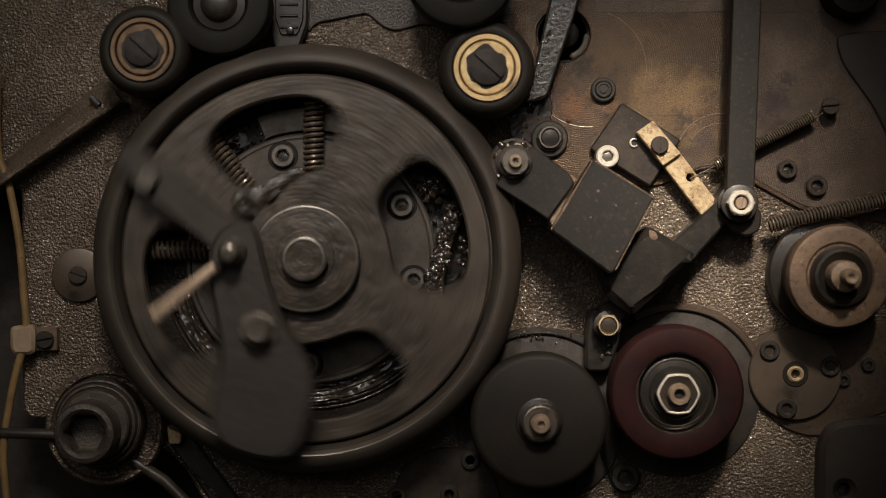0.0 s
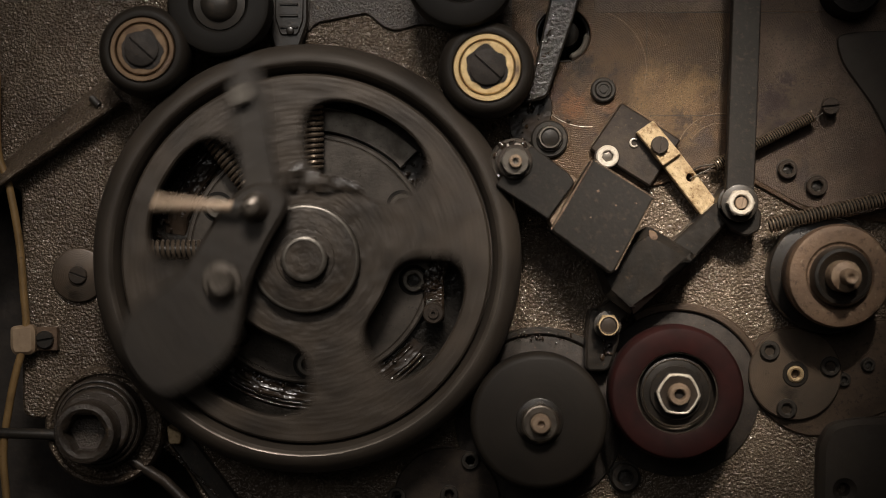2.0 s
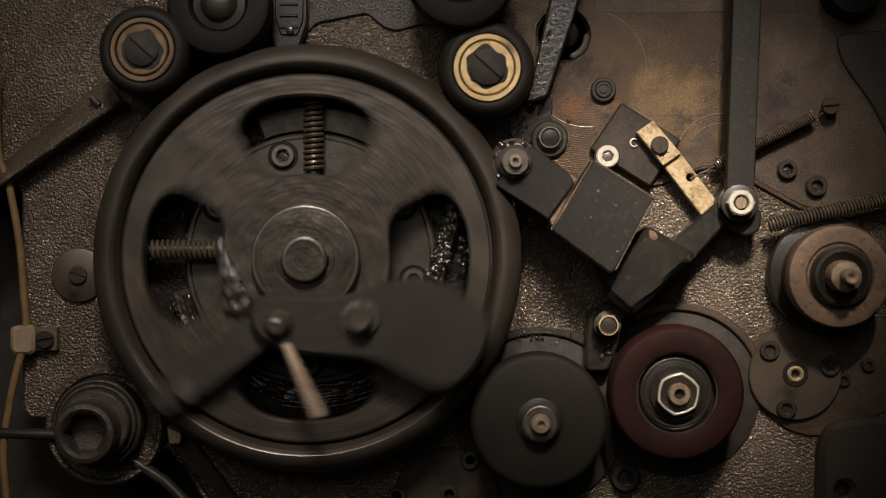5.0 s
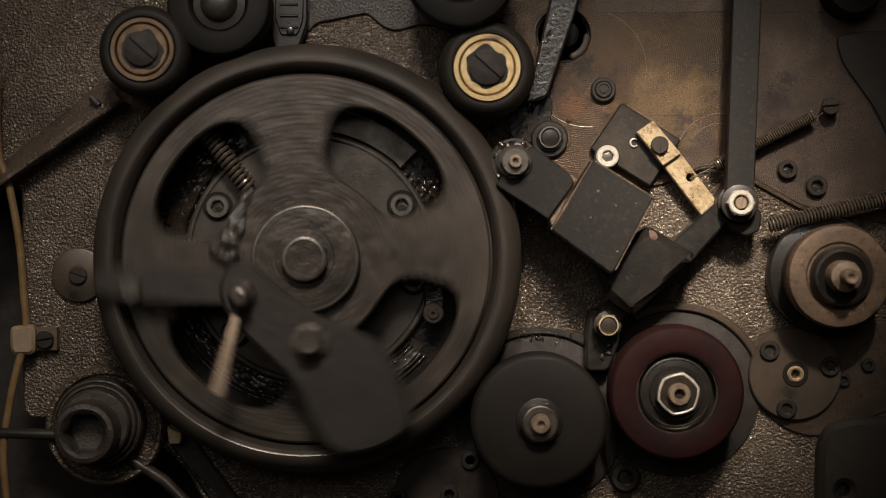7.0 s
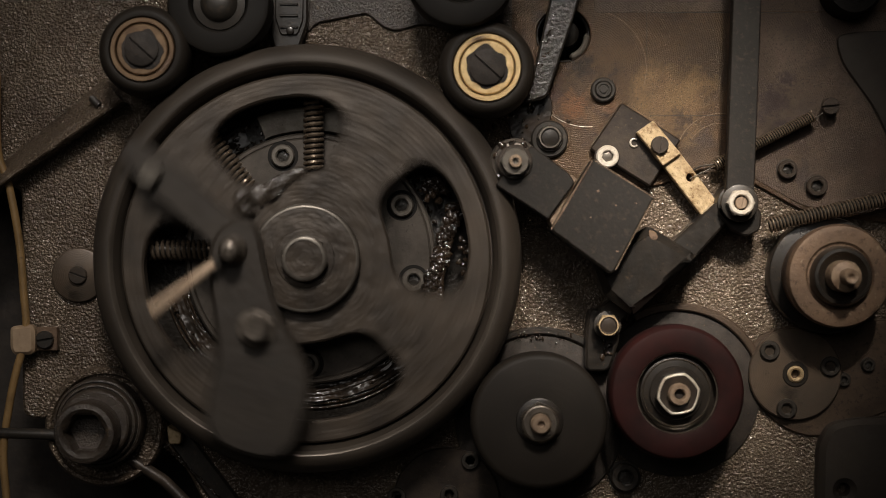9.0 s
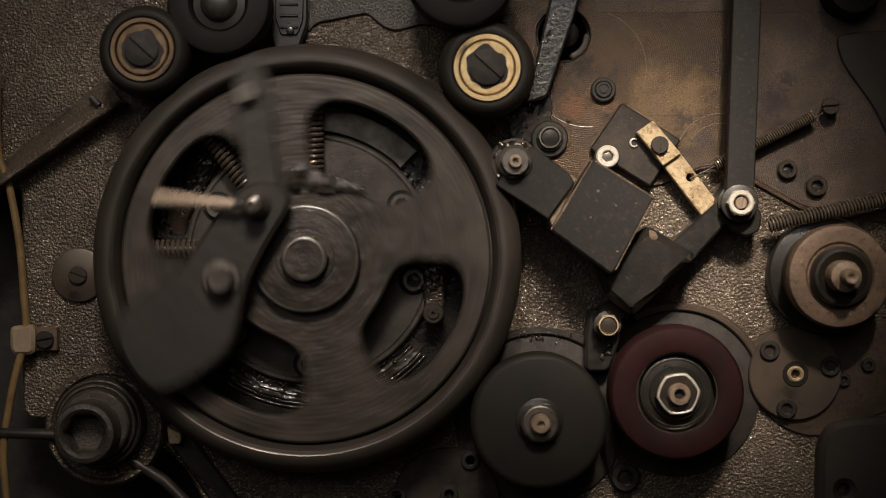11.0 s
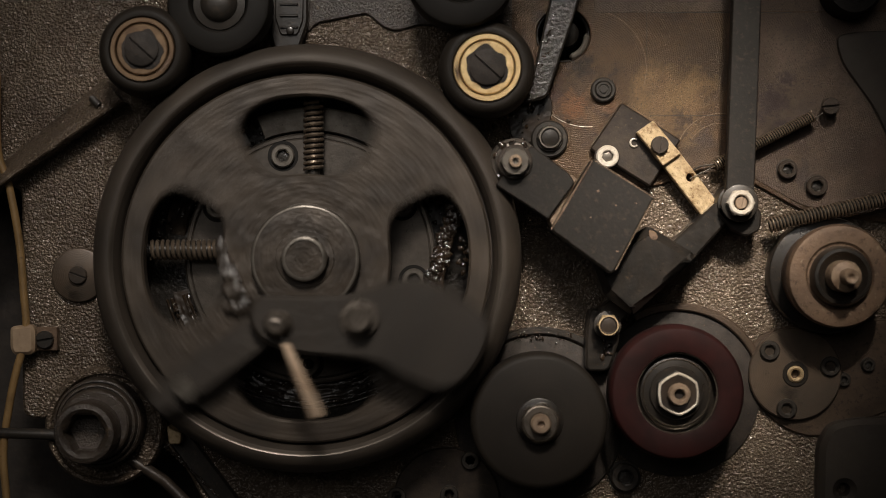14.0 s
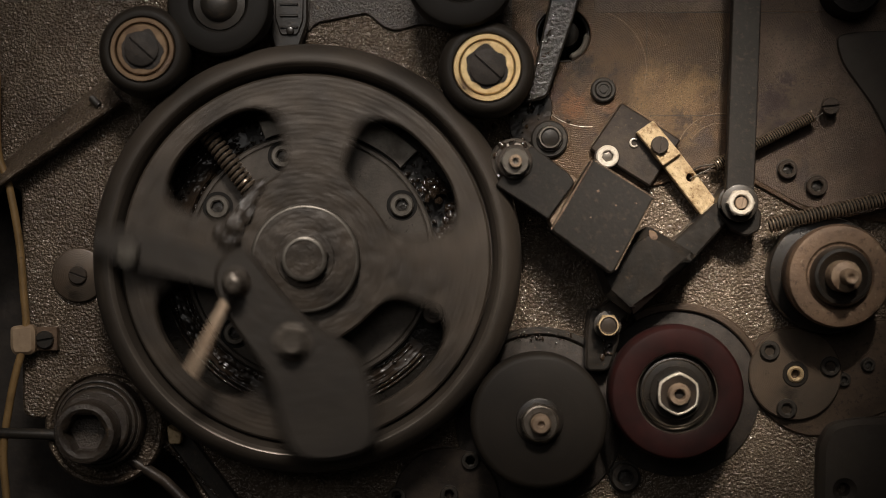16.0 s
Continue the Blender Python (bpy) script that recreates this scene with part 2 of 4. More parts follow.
def ring(r0, r1, z0, z1, ch=0.5, n=64):
    return loft([(r0, z0), (r1, z0), (r1, z1 - ch), (r1 - ch, z1), (r0 + ch, z1), (r0, z1 - ch), (r0, z0)], n)


def circle(r, n=64, cx=0.0, cy=0.0):
    return [(cx + r * math.cos(2 * math.pi * i / n), cy + r * math.sin(2 * math.pi * i / n)) for i in range(n)]


def soften(pts, times=2, keep=0.25):
    """Cut a polygon's corners round."""
    for _ in range(times):
        out = []
        for (ax, ay), (bx, by) in zip(pts, pts[1:] + pts[:1]):
            out += [(ax + (bx - ax) * keep, ay + (by - ay) * keep), (bx + (ax - bx) * keep, by + (ay - by) * keep)]
        pts = out
    return pts


def rounded(pts, r=1.5, steps=4):
    """A polygon with corners of radius about r."""
    out = []
    for i, p in enumerate(pts):
        p = Vector(p)
        a, b = Vector(pts[i - 1]) - p, Vector(pts[(i + 1) % len(pts)]) - p
        q = min(r, a.length * 0.45, b.length * 0.45)
        a, b = p + a.normalized() * q, p + b.normalized() * q
        for s in range(steps + 1):
            f = s / steps
            out.append(tuple(a * (1 - f) ** 2 + p * 2 * f * (1 - f) + b * f ** 2))
    return out


def slab(outer, z0, z1, holes=(), ch=0.5):
    """A flat plate with holes, its upper edges chamfered."""
    bm = bmesh.new()

    def edge_loop(pts, z):
        vs = [bm.verts.new((x, y, z)) for x, y in pts]
        return vs, [bm.edges.new((a, b)) for a, b in zip(vs, vs[1:] + vs[:1])]

    def inset(pts, d):
        area = sum(a[0] * b[1] - b[0] * a[1] for a, b in zip(pts, pts[1:] + pts[:1]))
        s = 1 if area > 0 else -1
        out = []
        for i, p in enumerate(pts):
            t = Vector(pts[(i + 1) % len(pts)]) - Vector(pts[i - 1])
            t.normalize()
            out.append((p[0] - t.y * d * s, p[1] + t.x * d * s))
        return out

    top, bottom = [], []
    for k, pts in enumerate([outer, *holes]):
        inner = inset(pts, ch if k == 0 else -ch)
        v0, e0 = edge_loop(pts, z0)
        v1, _ = edge_loop(pts, z1 - ch)
        v2, e2 = edge_loop(inner, z1)
        n = len(pts)
        for a, b in ((v0, v1), (v1, v2)):
            for i in range(n):
                bm.faces.new((a[i], a[(i + 1) % n], b[(i + 1) % n], b[i]))
        top += e2
        bottom += e0
    bmesh.ops.triangle_fill(bm, use_beauty=True, use_dissolve=False, edges=top)
    bmesh.ops.triangle_fill(bm, use_beauty=True, use_dissolve=False, edges=bottom)
    return bm


def tube(path, r, n=10, closed_ends=True, bm=None):
    """A round bar or wire along a path of points; r: one radius, or one for each point."""
    bm = bm or bmesh.new()
    path = [Vector(p) for p in path]
    last, side = None, None
    for i, p in enumerate(path):
        d = (path[min(i + 1, len(path) - 1)] - path[max(i - 1, 0)]).normalized()
        if side is None:
            side = d.orthogonal().normalized()
        side = (side - d * side.dot(d)).normalized()
        up = d.cross(side)
        q = r[i] if isinstance(r, (list, tuple)) else r
        loop = [bm.verts.new(p + (side * math.cos(2 * math.pi * j / n) + up * math.sin(2 * math.pi * j / n)) * q) for j in range(n)]
        if last:
            for j in range(n):
                bm.faces.new((last[j], last[(j + 1) % n], loop[(j + 1) % n], loop[j]))
        elif closed_ends:
            bm.faces.new(loop[::-1])
        last = loop
    if closed_ends:
        bm.faces.new(last)
    return bm


def smooth_path(pts, steps=8):
    """A curve through points."""
    p = [Vector(q) for q in pts]
    p = [2 * p[0] - p[1], *p, 2 * p[-1] - p[-2]]
    out = []
    for i in range(1, len(p) - 2):
        for s in range(steps):
            f = s / steps
            out.append(0.5 * (2 * p[i] + (p[i + 1] - p[i - 1]) * f + (2 * p[i - 1] - 5 * p[i] + 4 * p[i + 1] - p[i + 2]) * f ** 2
                              + (3 * p[i] - p[i - 1] - 3 * p[i + 1] + p[i + 2]) * f ** 3))
    return out + [p[-2]]


def helix(length, r, wire, turns, steps=14):
    """A coil spring along local x."""
    n = int(turns * steps)
    return tube([(length * i / n, r * math.cos(2 * math.pi * i / steps), r * math.sin(2 * math.pi * i / steps)) for i in range(n + 1)], wire, 6)


def lumps(points, seed=1):
    """Smeared beads of grease: (x, y, z, radius) each a flattened, uneven ball."""
    bm = bmesh.new()
    rnd = random.Random(seed)
    for x, y, z, r in points:
        made = bmesh.ops.create_icosphere(bm, subdivisions=2, radius=1.0)["verts"]
        o = Vector((rnd.random(), rnd.random(), rnd.random())) * 40
        a = rnd.random() * 6.3
        for w in made:
            c = w.co * (1 + 0.45 * noise.noise(w.co * 1.6 + o))
            c = Vector((c.x * 1.25, c.y * 0.85, c.z * 0.6)) * r
            w.co = Vector((x + c.x * math.cos(a) - c.y * math.sin(a), y + c.x * math.sin(a) + c.y * math.cos(a), z + c.z))
    return bm


# ---------------------------------------------------------------- fasteners
def socket_screw(u, v, h, r, height, mat=DARK, label="", hexr=None, parent=None, turn=12.0):
    """A cap screw with a hexagon socket, as a thing on the plate or as a part of one."""
    hx = hexr or r * 0.55
    body = loft([(0, 0), (r, 0), (r, height - r * 0.12), (r * 0.9, height), (hx * 1.12, height), (hexa(hx), height - r * 0.1),
                 (hexa(hx), height - r * 0.62), (0, height - r * 0.75)], 48)
    if parent:
        screw = part("cap_screw", body, mat, parent, at=(u, v, h), turn=turn)
        if parent.name.startswith("bearing"):
            # black disc paints the shade down in the socket
            part("socket_floor", disc(hx * 0.86, 0, height - r * 0.4, 0.1, 24), VOID, screw)
        return screw
    ob = thing("cap_screw", u, v, h, label or "dark oily steel cap screw with hexagon socket", "screw", "cap screws on the plate", turn)
    head = part("head", body, mat, ob)
    # dark floor paints the socket's shade; the bright screw gets a dirty grey one
    part("socket_floor", disc(hx * 0.82, 0, height - r * (0.28 if mat is STEEL else 0.55), 0.1, 24), DULL if mat is STEEL else VOID, head)
    part("washer", ring(r * 0.7, r * 1.14, 0, 0.5, 0.15, 40), CRUST if mat is STEEL else mat, ob)
    return ob


def slot_head(r, height, width=None):
    """A slotted screw head: two halves on a base."""
    w = (width or r * 0.24) / 2
    bm = loft([(0, 0), (r, 0), (r, height * 0.5), (r * 0.6, height * 0.5), (0, height * 0.5)], 40)
    for s in (1, -1):
        a0 = math.asin(w / r)
        arc = [(r * 0.995 * math.cos(a0 + (math.pi - 2 * a0) * i / 16), s * r * 0.995 * math.sin(a0 + (math.pi - 2 * a0) * i / 16)) for i in range(17)]
        lo = [bm.verts.new((x, y, height * 0.5)) for x, y in arc]
        mid = [bm.verts.new((x, y, height * 0.85)) for x, y in arc]
        hi = [bm.verts.new((x * 0.9, y * 0.9 + s * w * 0.1, height)) for x, y in arc]
        for a, b in ((lo, mid), (mid, hi)):
            for i in range(17):
                j = (i + 1) % 17
                bm.faces.new((a[i], a[j], b[j], b[i]))
        bm.faces.new(hi)
    return bm


def hex_nut(r, height, bore):
    return loft([(bore, 0), (hexa(r), 0), (hexa(r), height * 0.72), (r * 0.9, height * 0.86), (r * 0.8, height), (r * 0.72, height), (bore * 1.15, height), (bore, height * 0.85), (bore, 0)], 48)


# ---------------------------------------------------------------- the room and the plate
def box_wall(name, size, centre, label):
    bm = bmesh.new()
    bmesh.ops.create_cube(bm, size=1.0)
    bmesh.ops.scale(bm, vec=size, verts=bm.verts)
    me = bpy.data.meshes.new(name)
    bm.to_mesh(me)
    bm.free()
    me.materials.append(WALL)
    ob = tagged(new(name, me), label, "wall", kind="structure")
    ob.location = centre
    return ob


# plain unseen room, closed round the machine for bounced light
box_wall("floor", (4.2, 3.2, 0.1), (0, -1.37, -0.05), "grey concrete workshop floor")
box_wall("ceiling", (4.2, 3.2, 0.1), (0, -1.37, 2.85), "grey painted workshop ceiling")
box_wall("wall_south", (4.2, 0.1, 2.8), (0, -2.85, 1.4), "grey painted workshop wall behind the camera")
box_wall("wall_north", (4.2, 0.1, 2.8), (0, 0.108, 1.4), "grey painted workshop wall behind the machine")
box_wall("wall_east", (0.1, 2.8, 2.8), (2.05, -1.37, 1.4), "grey painted workshop wall")
box_wall("wall_west", (0.1, 2.8, 2.8), (-2.05, -1.37, 1.4), "grey painted workshop wall")


def structure(name, bm, mat, h, label, u=0.0, v=0.0, turn=0.0):
    finish(bm)
    me = bpy.data.meshes.new(name)
    bm.to_mesh(me)
    bm.free()
    me.materials.append(mat)
    ob = tagged(new(name, me), label, "machine frame", kind="structure")
    ob.matrix_basis = place(u, v, h, turn)
    return ob


plate_edge = rounded([(-271.0, 185.2), (279.0, 185.2), (279.0, -189.8), (-66.0, -189.8), (-113.5, -97.2), (-133.5, -76.0), (-186.0, -74.8), (-186.5, 27.8), (-271.0, 27.8)][::-1], 6)
machine_plate = structure("machine_plate", slab(plate_edge, -18, 0, [circle(12.0, 48, 53.2, 94.8)], ch=1.0), CAST, 0, "pebbled dark cast iron machine side plate, oily")
# added black sheet paints the dark of the open cavity behind the plate
structure("back_plate", slab(rounded([(-276.0, 190.2), (284.0, 190.2), (284.0, -194.8), (-276.0, -194.8)][::-1], 5), -6, 0), GRIME, -48, "black sheet added deep behind the plate for the cavity's dark")
casing_outer = [(-273.5, 187.8), (281.5, 187.8), (281.5, -192.2), (-273.5, -192.2)][::-1]
casing_inner = [(-263.5, 177.8), (271.5, 177.8), (271.5, -182.2), (-263.5, -182.2)][::-1]
structure("casing", slab(casing_outer, -50, -18.2, [casing_inner], 0.5), DARK, 0, "dark steel casing frame fixing the machine plate to the wall")
milled = rounded([(30.2, 160.2), (254.0, 160.2), (254.0, 9.8), (196.0, 11.2), (158.5, 16.8), (139.0, 27.8), (121.5, 37.2), (95.2, 27.8), (56.5, 26.5), (41.5, 47.8), (30.2, 67.8)][::-1], 5)
MARK_U, MARK_V = 63.8, 79.8     # middle of the circular tool marks
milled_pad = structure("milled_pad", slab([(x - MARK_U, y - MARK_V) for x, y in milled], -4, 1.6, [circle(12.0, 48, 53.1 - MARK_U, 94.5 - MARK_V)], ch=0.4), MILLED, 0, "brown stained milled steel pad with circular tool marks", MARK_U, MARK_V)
structure("upper_strip", slab(rounded([(66.8, 159.8), (228.3, 159.8), (228.3, 105.9), (66.8, 104.2)][::-1], 1.5), -0.5, 1.80, ch=0.1), REDDISH, 0, "dark brown steel strip above the milled pad")
structure("side_pad", slab(rounded([(133.1, 103.9), (228.3, 104.9), (228.3, 12.2), (195.4, 13.7), (158.5, 19.2), (139.8, 29.7), (133.1, 33.7)][::-1], 3), -0.5, 1.85, ch=0.15), REDDISH, 0, "reddish brown stained steel pad")
upper_pad = structure("upper_pad", slab(rounded([(-61.0, 160.2), (30.2, 160.2), (35.2, 62.8), (30.2, 67.8), (29.0, 95.2), (-9.8, 99.2), (-21.0, 96.2), (-26.0, 97.8), (-33.5, 104.2), (-56.0, 99.8), (-59.8, 95.2)][::-1], 2.5), -4, 1.5, ch=0.4), WRINKLED, 0, "dark oily raised pad with a stepped edge")


# ---------------------------------------------------------------- the flywheel
WHEEL_U, WHEEL_V = -58.0, -4.0


def kidney(mid, half, r0, r1, power=3.4, n=56):
    rm, dr = (r0 + r1) / 2, (r1 - r0) / 2
    out = []
    for i in range(n):
        t = 2 * math.pi * i / n
        c, s = math.cos(t), math.sin(t)
        a = radians(mid) + radians(half) * math.copysign(abs(c) ** (2 / power), c)
        r = rm + dr * math.copysign(abs(s) ** (2 / power), s)
        out.append((r * math.cos(a), r * math.sin(a)))
    return out


def build_bearing():
    """What stands still behind the wheel: housing, flange, screws, springs and greasy links."""
    ob = thing("bearing_housing", WHEEL_U, WHEEL_V, 0, "greasy black bearing housing with a bolted flange behind the flywheel", "bearing")
    # greasy black disc stands in for the dark of the deep recess here
    part("housing", disc(74.6, 0, 2.5, 1.0, 96), VOID, ob)
    part("flange", loft([(0, 2), (54.9, 2), (54.9, 7.2), (54.1, 8), (52.9, 8), (52.6, 7.4), (51.9, 8), (0, 8)], 96), FLANGE, ob, "grey oiled steel flange")
    part("shaft", disc(13, 8, 24, 1), DULL, ob)
    for a in (105, 151, 30, -12, -91, -135):
        r = 46.2
        x, y = r * math.cos(radians(a)), r * math.sin(radians(a))
        # black ring on the flange paints the shaded groove round the screw
        part("counterbore_shade", ring(5.2, 6.7, 7, 8.15, 0.1, 40), SHADED_RUBBER, ob, "flat black ring painting the shade of a recess round a screw", at=(x, y, 0))
        socket_screw(x, y, 7, 5.1, 3.2, DULL, parent=ob)
    sector = [(r * math.cos(radians(a)), r * math.sin(radians(a))) for r, span in ((55.8, range(45, 113, 3)), (66.2, range(111, 43, -3))) for a in span]
    part("sector_plate", slab(sector, 2, 6.5, ch=0.4), DULL, ob, "bare grey steel sector plate")
    return ob


build_bearing()


def build_spring(u, v, h, length, r, wire, turns, turn, label, mat=COIL, rod=None, group="coil springs"):
    ob = thing("coil_spring", u, v, h, label, "spring", group, turn)
    part("coil", helix(length, r, wire, turns), mat, ob)
    if rod:
        part("rod", tube([(-4, 0, 0), (length + 3, 0, 0)], rod, 12), DARK, ob)
        part("end_collar", tube([(length, 0, 0), (length + 1.8, 0, 0)], r * 1.1, 18), DARK, ob)
    return ob


build_spring(-56.0, 34.5, 15, 29, 3.8, 0.85, 12.4, 90, "dark oily compression spring on a rod behind the flywheel", COIL, 2.9)
build_spring(-84.1, 26.2, 15, 29, 3.6, 0.85, 12.4, 127, "dark oily compression spring on a rod behind the flywheel", COIL, 2.9)
build_spring(-97.8, -0.4, 15, 29, 3.8, 0.85, 13, 180, "dark oily compression spring on a rod behind the flywheel", COIL, 2.9)


def build_grease_link():
    ob = thing("greasy_link", -3.0, 5.2, 8, "black link coated in wet lumpy grease with a bolt", "link")
    rnd = random.Random(5)
    part("link_bar", slab(rounded([(6.4, 15.3), (11.4, 12.8), (7.4, -2.5), (3.5, -17.3), (3.5, -37.1), (-4.9, -37.1), (-5.4, -19.8), (-1.0, -7.4)][::-1], 2.0), -2, 4, ch=0.8), GREASE, ob)
    beads = []
    for i in range(120):
        t = rnd.random()
        beads.append((9 - 12 * t + rnd.gauss(0, 1.6), 14 - 36 * t + rnd.gauss(0, 1.0), 3.4 + rnd.random() * 1.2, 0.6 + rnd.random() * 1.7))
    for i in range(34):
        beads.append((rnd.gauss(-1, 2.2), rnd.gauss(22, 3.0), 1 + rnd.random() * 3, 0.6 + rnd.random() * 1.5))
    for i in range(16):
        beads.append((rnd.gauss(12, 1.5), rnd.gauss(-8, 4.0), 1 + rnd.random() * 2, 0.5 + rnd.random() * 1.0))
    tagged(part("grease", lumps(beads, 3), GREASE, ob, "wet black grease lumps"), kind="stuff")
    part("bolt", loft([(0, 0), (4.6, 0), (4.6, 5), (4, 5.6), (2.4, 5.6), (2.2, 6.6), (0.8, 6.6), (0.7, 5.4), (0, 5.4)], 32), CRUST, ob, "brownish steel bolt head", at=(-1.2, -33, 3))
    return ob


build_grease_link()


def grease_band(a0, a1, r0, r1, rows=14):
    """A smeared band with raised, ragged edges and streaks along it."""
    bm = bmesh.new()
    cols = int((a1 - a0) * 1.6)
    grid = []
    for i in range(cols + 1):
        a = radians(a0 + (a1 - a0) * i / cols)
        fade = min(1.0, 6 * i / cols, 6 * (cols - i) / cols)
        line = []
        for j in range(rows + 1):
            f = j / rows
            r = r0 + (r1 - r0) * f + 0.7 * noise.noise(Vector((a * 9, f * 2, 4)))
            ridge = 1.3 * math.exp(-((f - 0.06) / 0.07) ** 2) + 1.1 * math.exp(-((f - 0.9) / 0.07) ** 2) + 0.6 * math.exp(-((f - 0.24) / 0.04) ** 2)
            z = (0.3 if 0 < j < rows else -0.6) + fade * (1.2 + ridge + 0.8 * noise.noise(Vector((a * 5, f * 9, 1))) + 0.5 * noise.noise(Vector((a * 26, f * 7, 2))))
            line.append(bm.verts.new((r * math.cos(a), r * math.sin(a), z)))
        grid.append(line)
    for p, q in zip(grid, grid[1:]):
        for j in range(rows):
            bm.faces.new((p[j], p[j + 1], q[j + 1], q[j]))
    return bm


def build_grease_bands():
    """Wet grease on the housing round the flange."""
    ob = thing("grease_ring", WHEEL_U, WHEEL_V, 2.5, "bands of wet black grease round the bearing flange", "grease")
    rnd = random.Random(11)
    tagged(part("grease_band", grease_band(194, 322, 54.6, 63.5), OIL, ob, "streaky wet black grease band"), kind="stuff")
    tagged(part("grease_band", grease_band(118, 170, 56.0, 66.0), OIL, ob, "smooth oily black smear"), kind="stuff")
    for a0, a1, r0, r1, n in ((195, 315, 54.5, 63, 90), (120, 172, 55, 68, 140), (95, 125, 55, 64, 50), (15, 45, 56, 66, 60)):
        beads = []
        for _ in range(n):
            a, r = radians(rnd.uniform(a0, a1)), rnd.choice((r0 + rnd.gauss(0, 0.5), rnd.uniform(r0, r1), r1 + rnd.gauss(0, 0.5)))
            beads.append((r * math.cos(a), r * math.sin(a), rnd.uniform(1.0, 2.2), rnd.choice((rnd.uniform(0.25, 0.6), rnd.uniform(0.5, 1.1)))))
        tagged(part("grease", lumps(beads, n), GREASE, ob), kind="stuff")
    for r, q in ((56.8, 0.9), (58.6, 0.7), (64.0, 0.8), (66.0, 0.6)):
        part("oil_line", tube([(r * math.cos(radians(a)), r * math.sin(radians(a)), 0.6) for a in range(196, 322, 3)], q, 8), GREASE, ob)
    return ob


build_grease_bands()


def build_flywheel():
    ob = thing("flywheel", WHEEL_U, WHEEL_V, 0, "oiled dark iron flywheel with four kidney slots and a bolted crank", "flywheel")
    part("rim", loft([(78.0, 18), (86, 13), (90.2, 13.6), (91.7, 18), (91.6, 23), (90.6, 27.4), (88.6, 30.6), (86.2, 32.5), (84.2, 33.3), (83.0, 33.2), (82.2, 32.4), (81.5, 31.2), (80.0, 28.4), (79.4, 26.6), (79.1, 24.6), (78.0, 24.4), (78.0, 18)], 144), RIM, ob)
    part("web", slab(circle(78.3, 128), 21, 29, [kidney(29 + 90 * q, 29, 35.9, 69.2) for q in range(4)], 0.9), WHEEL, ob)
    cap = part("hub_cap", loft([(0, 28), (23.0, 28), (23.0, 33.2), (22.7, 34.2), (21.4, 34.5), (10.4, 34.4), (9.9, 34), (0, 34)], 96), WHEEL, ob)
    part("hub_bolt", loft([(0, 34), (12.6, 34), (12.2, 34.8), (hexa(10.3), 35), (hexa(10.2), 38), (9.3, 39.4), (8.7, 39.6), (8.3, 39.2), (0, 39.0)], 72), WHEEL, cap, "worn hexagon bolt head")
    # lip in lighter iron paints the bright line where the slope catches light
    part("highlight_lip", loft([(83.2, 33.3), (82.7, 33.05), (82.2, 32.5), (81.8, 31.8), (81.4, 31.1)], 144), BEAD, ob, "paler lip painting the highlight line inside the rim")
    # two rings of paler steel paint the highlights on the cap and its bolt
    part("pale_edge", loft([(23.1, 31), (23.1, 32.6), (22.9, 33.7), (22.6, 34.3), (22.1, 34.65), (21.4, 34.7)], 96), DULL, cap, "paler ring painting the highlight on the hub cap's edge")
    part("pale_edge", loft([(hexa(10.25), 37.6), (9.6, 39.0), (9.1, 39.5), (8.4, 39.7), (7.8, 39.75)], 72), DULL, cap, "paler ring painting the highlight on the bolt's edge")
    lobe = soften([(19.8, -5.1), (14.0, 7.0), (2.8, 26.1), (-14.4, 40.7), (-19.1, 54.7), (-18.2, 78.0), (-9.3, 84.3), (9.3, 84.3), (20.5, 78.0), (22.8, 62.9), (22.3, 46.6), (27.5, 34.9), (36.8, 14.4), (38.6, 1.2), (32.6, -7.9), (24.4, -9.8)][::-1], 2)
    crank = part("crank_plate", slab(lobe, 40, 47.6, ch=1.8), LOBE, ob, "dark iron crank plate with a broad rounded lobe")
    part("crank_spacer", disc(11, 28, 41), DARK, ob, at=(10.2, 33, 0))
    part("crank_spacer", disc(9, 28, 41), DARK, ob, at=(28.6, 4.2, 0))
    lever = part("lever_arm", slab(rounded([(22.3, 12.2), (20.6, -1.9), (70.4, -26.3), (83.5, -28.2), (85.9, -21.1), (75.1, -12.2)][:], 3), 34, 40.5, ch=0.7), LOBE, ob, "dark iron lever arm reaching to the rim")
    part("arm_bolt", loft([(0, 40), (hexa(5.2), 40), (hexa(5.2), 44.5), (4, 45.4), (0, 45.4)], 36), DULL, lever, at=(70.9, -16.3, 0))
    part("arm_spacer", disc(6, 28, 35), DARK, lever, at=(70.9, -16.3, 0))
    part("crank_bolt", loft([(0, 47), (8.2, 47), (8.2, 49), (7.6, 49.6), (5.6, 49.8), (5.4, 55), (4.2, 56.2), (0, 56)], 40), BEAD, crank, "brownish crank bolt on a washer", at=(10.1, 32.7, 0))
    part("crank_stud", loft([(0, 46), (6.4, 46), (6.0, 49), (4.4, 51.5), (4.4, 58), (3.2, 60.5), (1.6, 61), (1.4, 59.6), (0, 59.6)], 40), BEAD, crank, "greased bright-tipped stud", at=(28.4, 4.6, 0))
    dx, dy = 20.2, 27.1
    x0, y0 = 32.6, 10.6
    part("pin_neck", tube([(28.5, 5.0, 54), (x0 + dx * 0.1, y0 + dy * 0.1, 54)], 1.7, 12), DARK, crank)
    part("pin", tube([(x0, y0, 54), (x0 + dx * 0.04, y0 + dy * 0.04, 54), (x0 + dx * 0.97, y0 + dy * 0.97, 54), (x0 + dx, y0 + dy, 54)], [1.4, 1.8, 2.4, 2.15], 18), PIN, crank, "pale tapered pin")
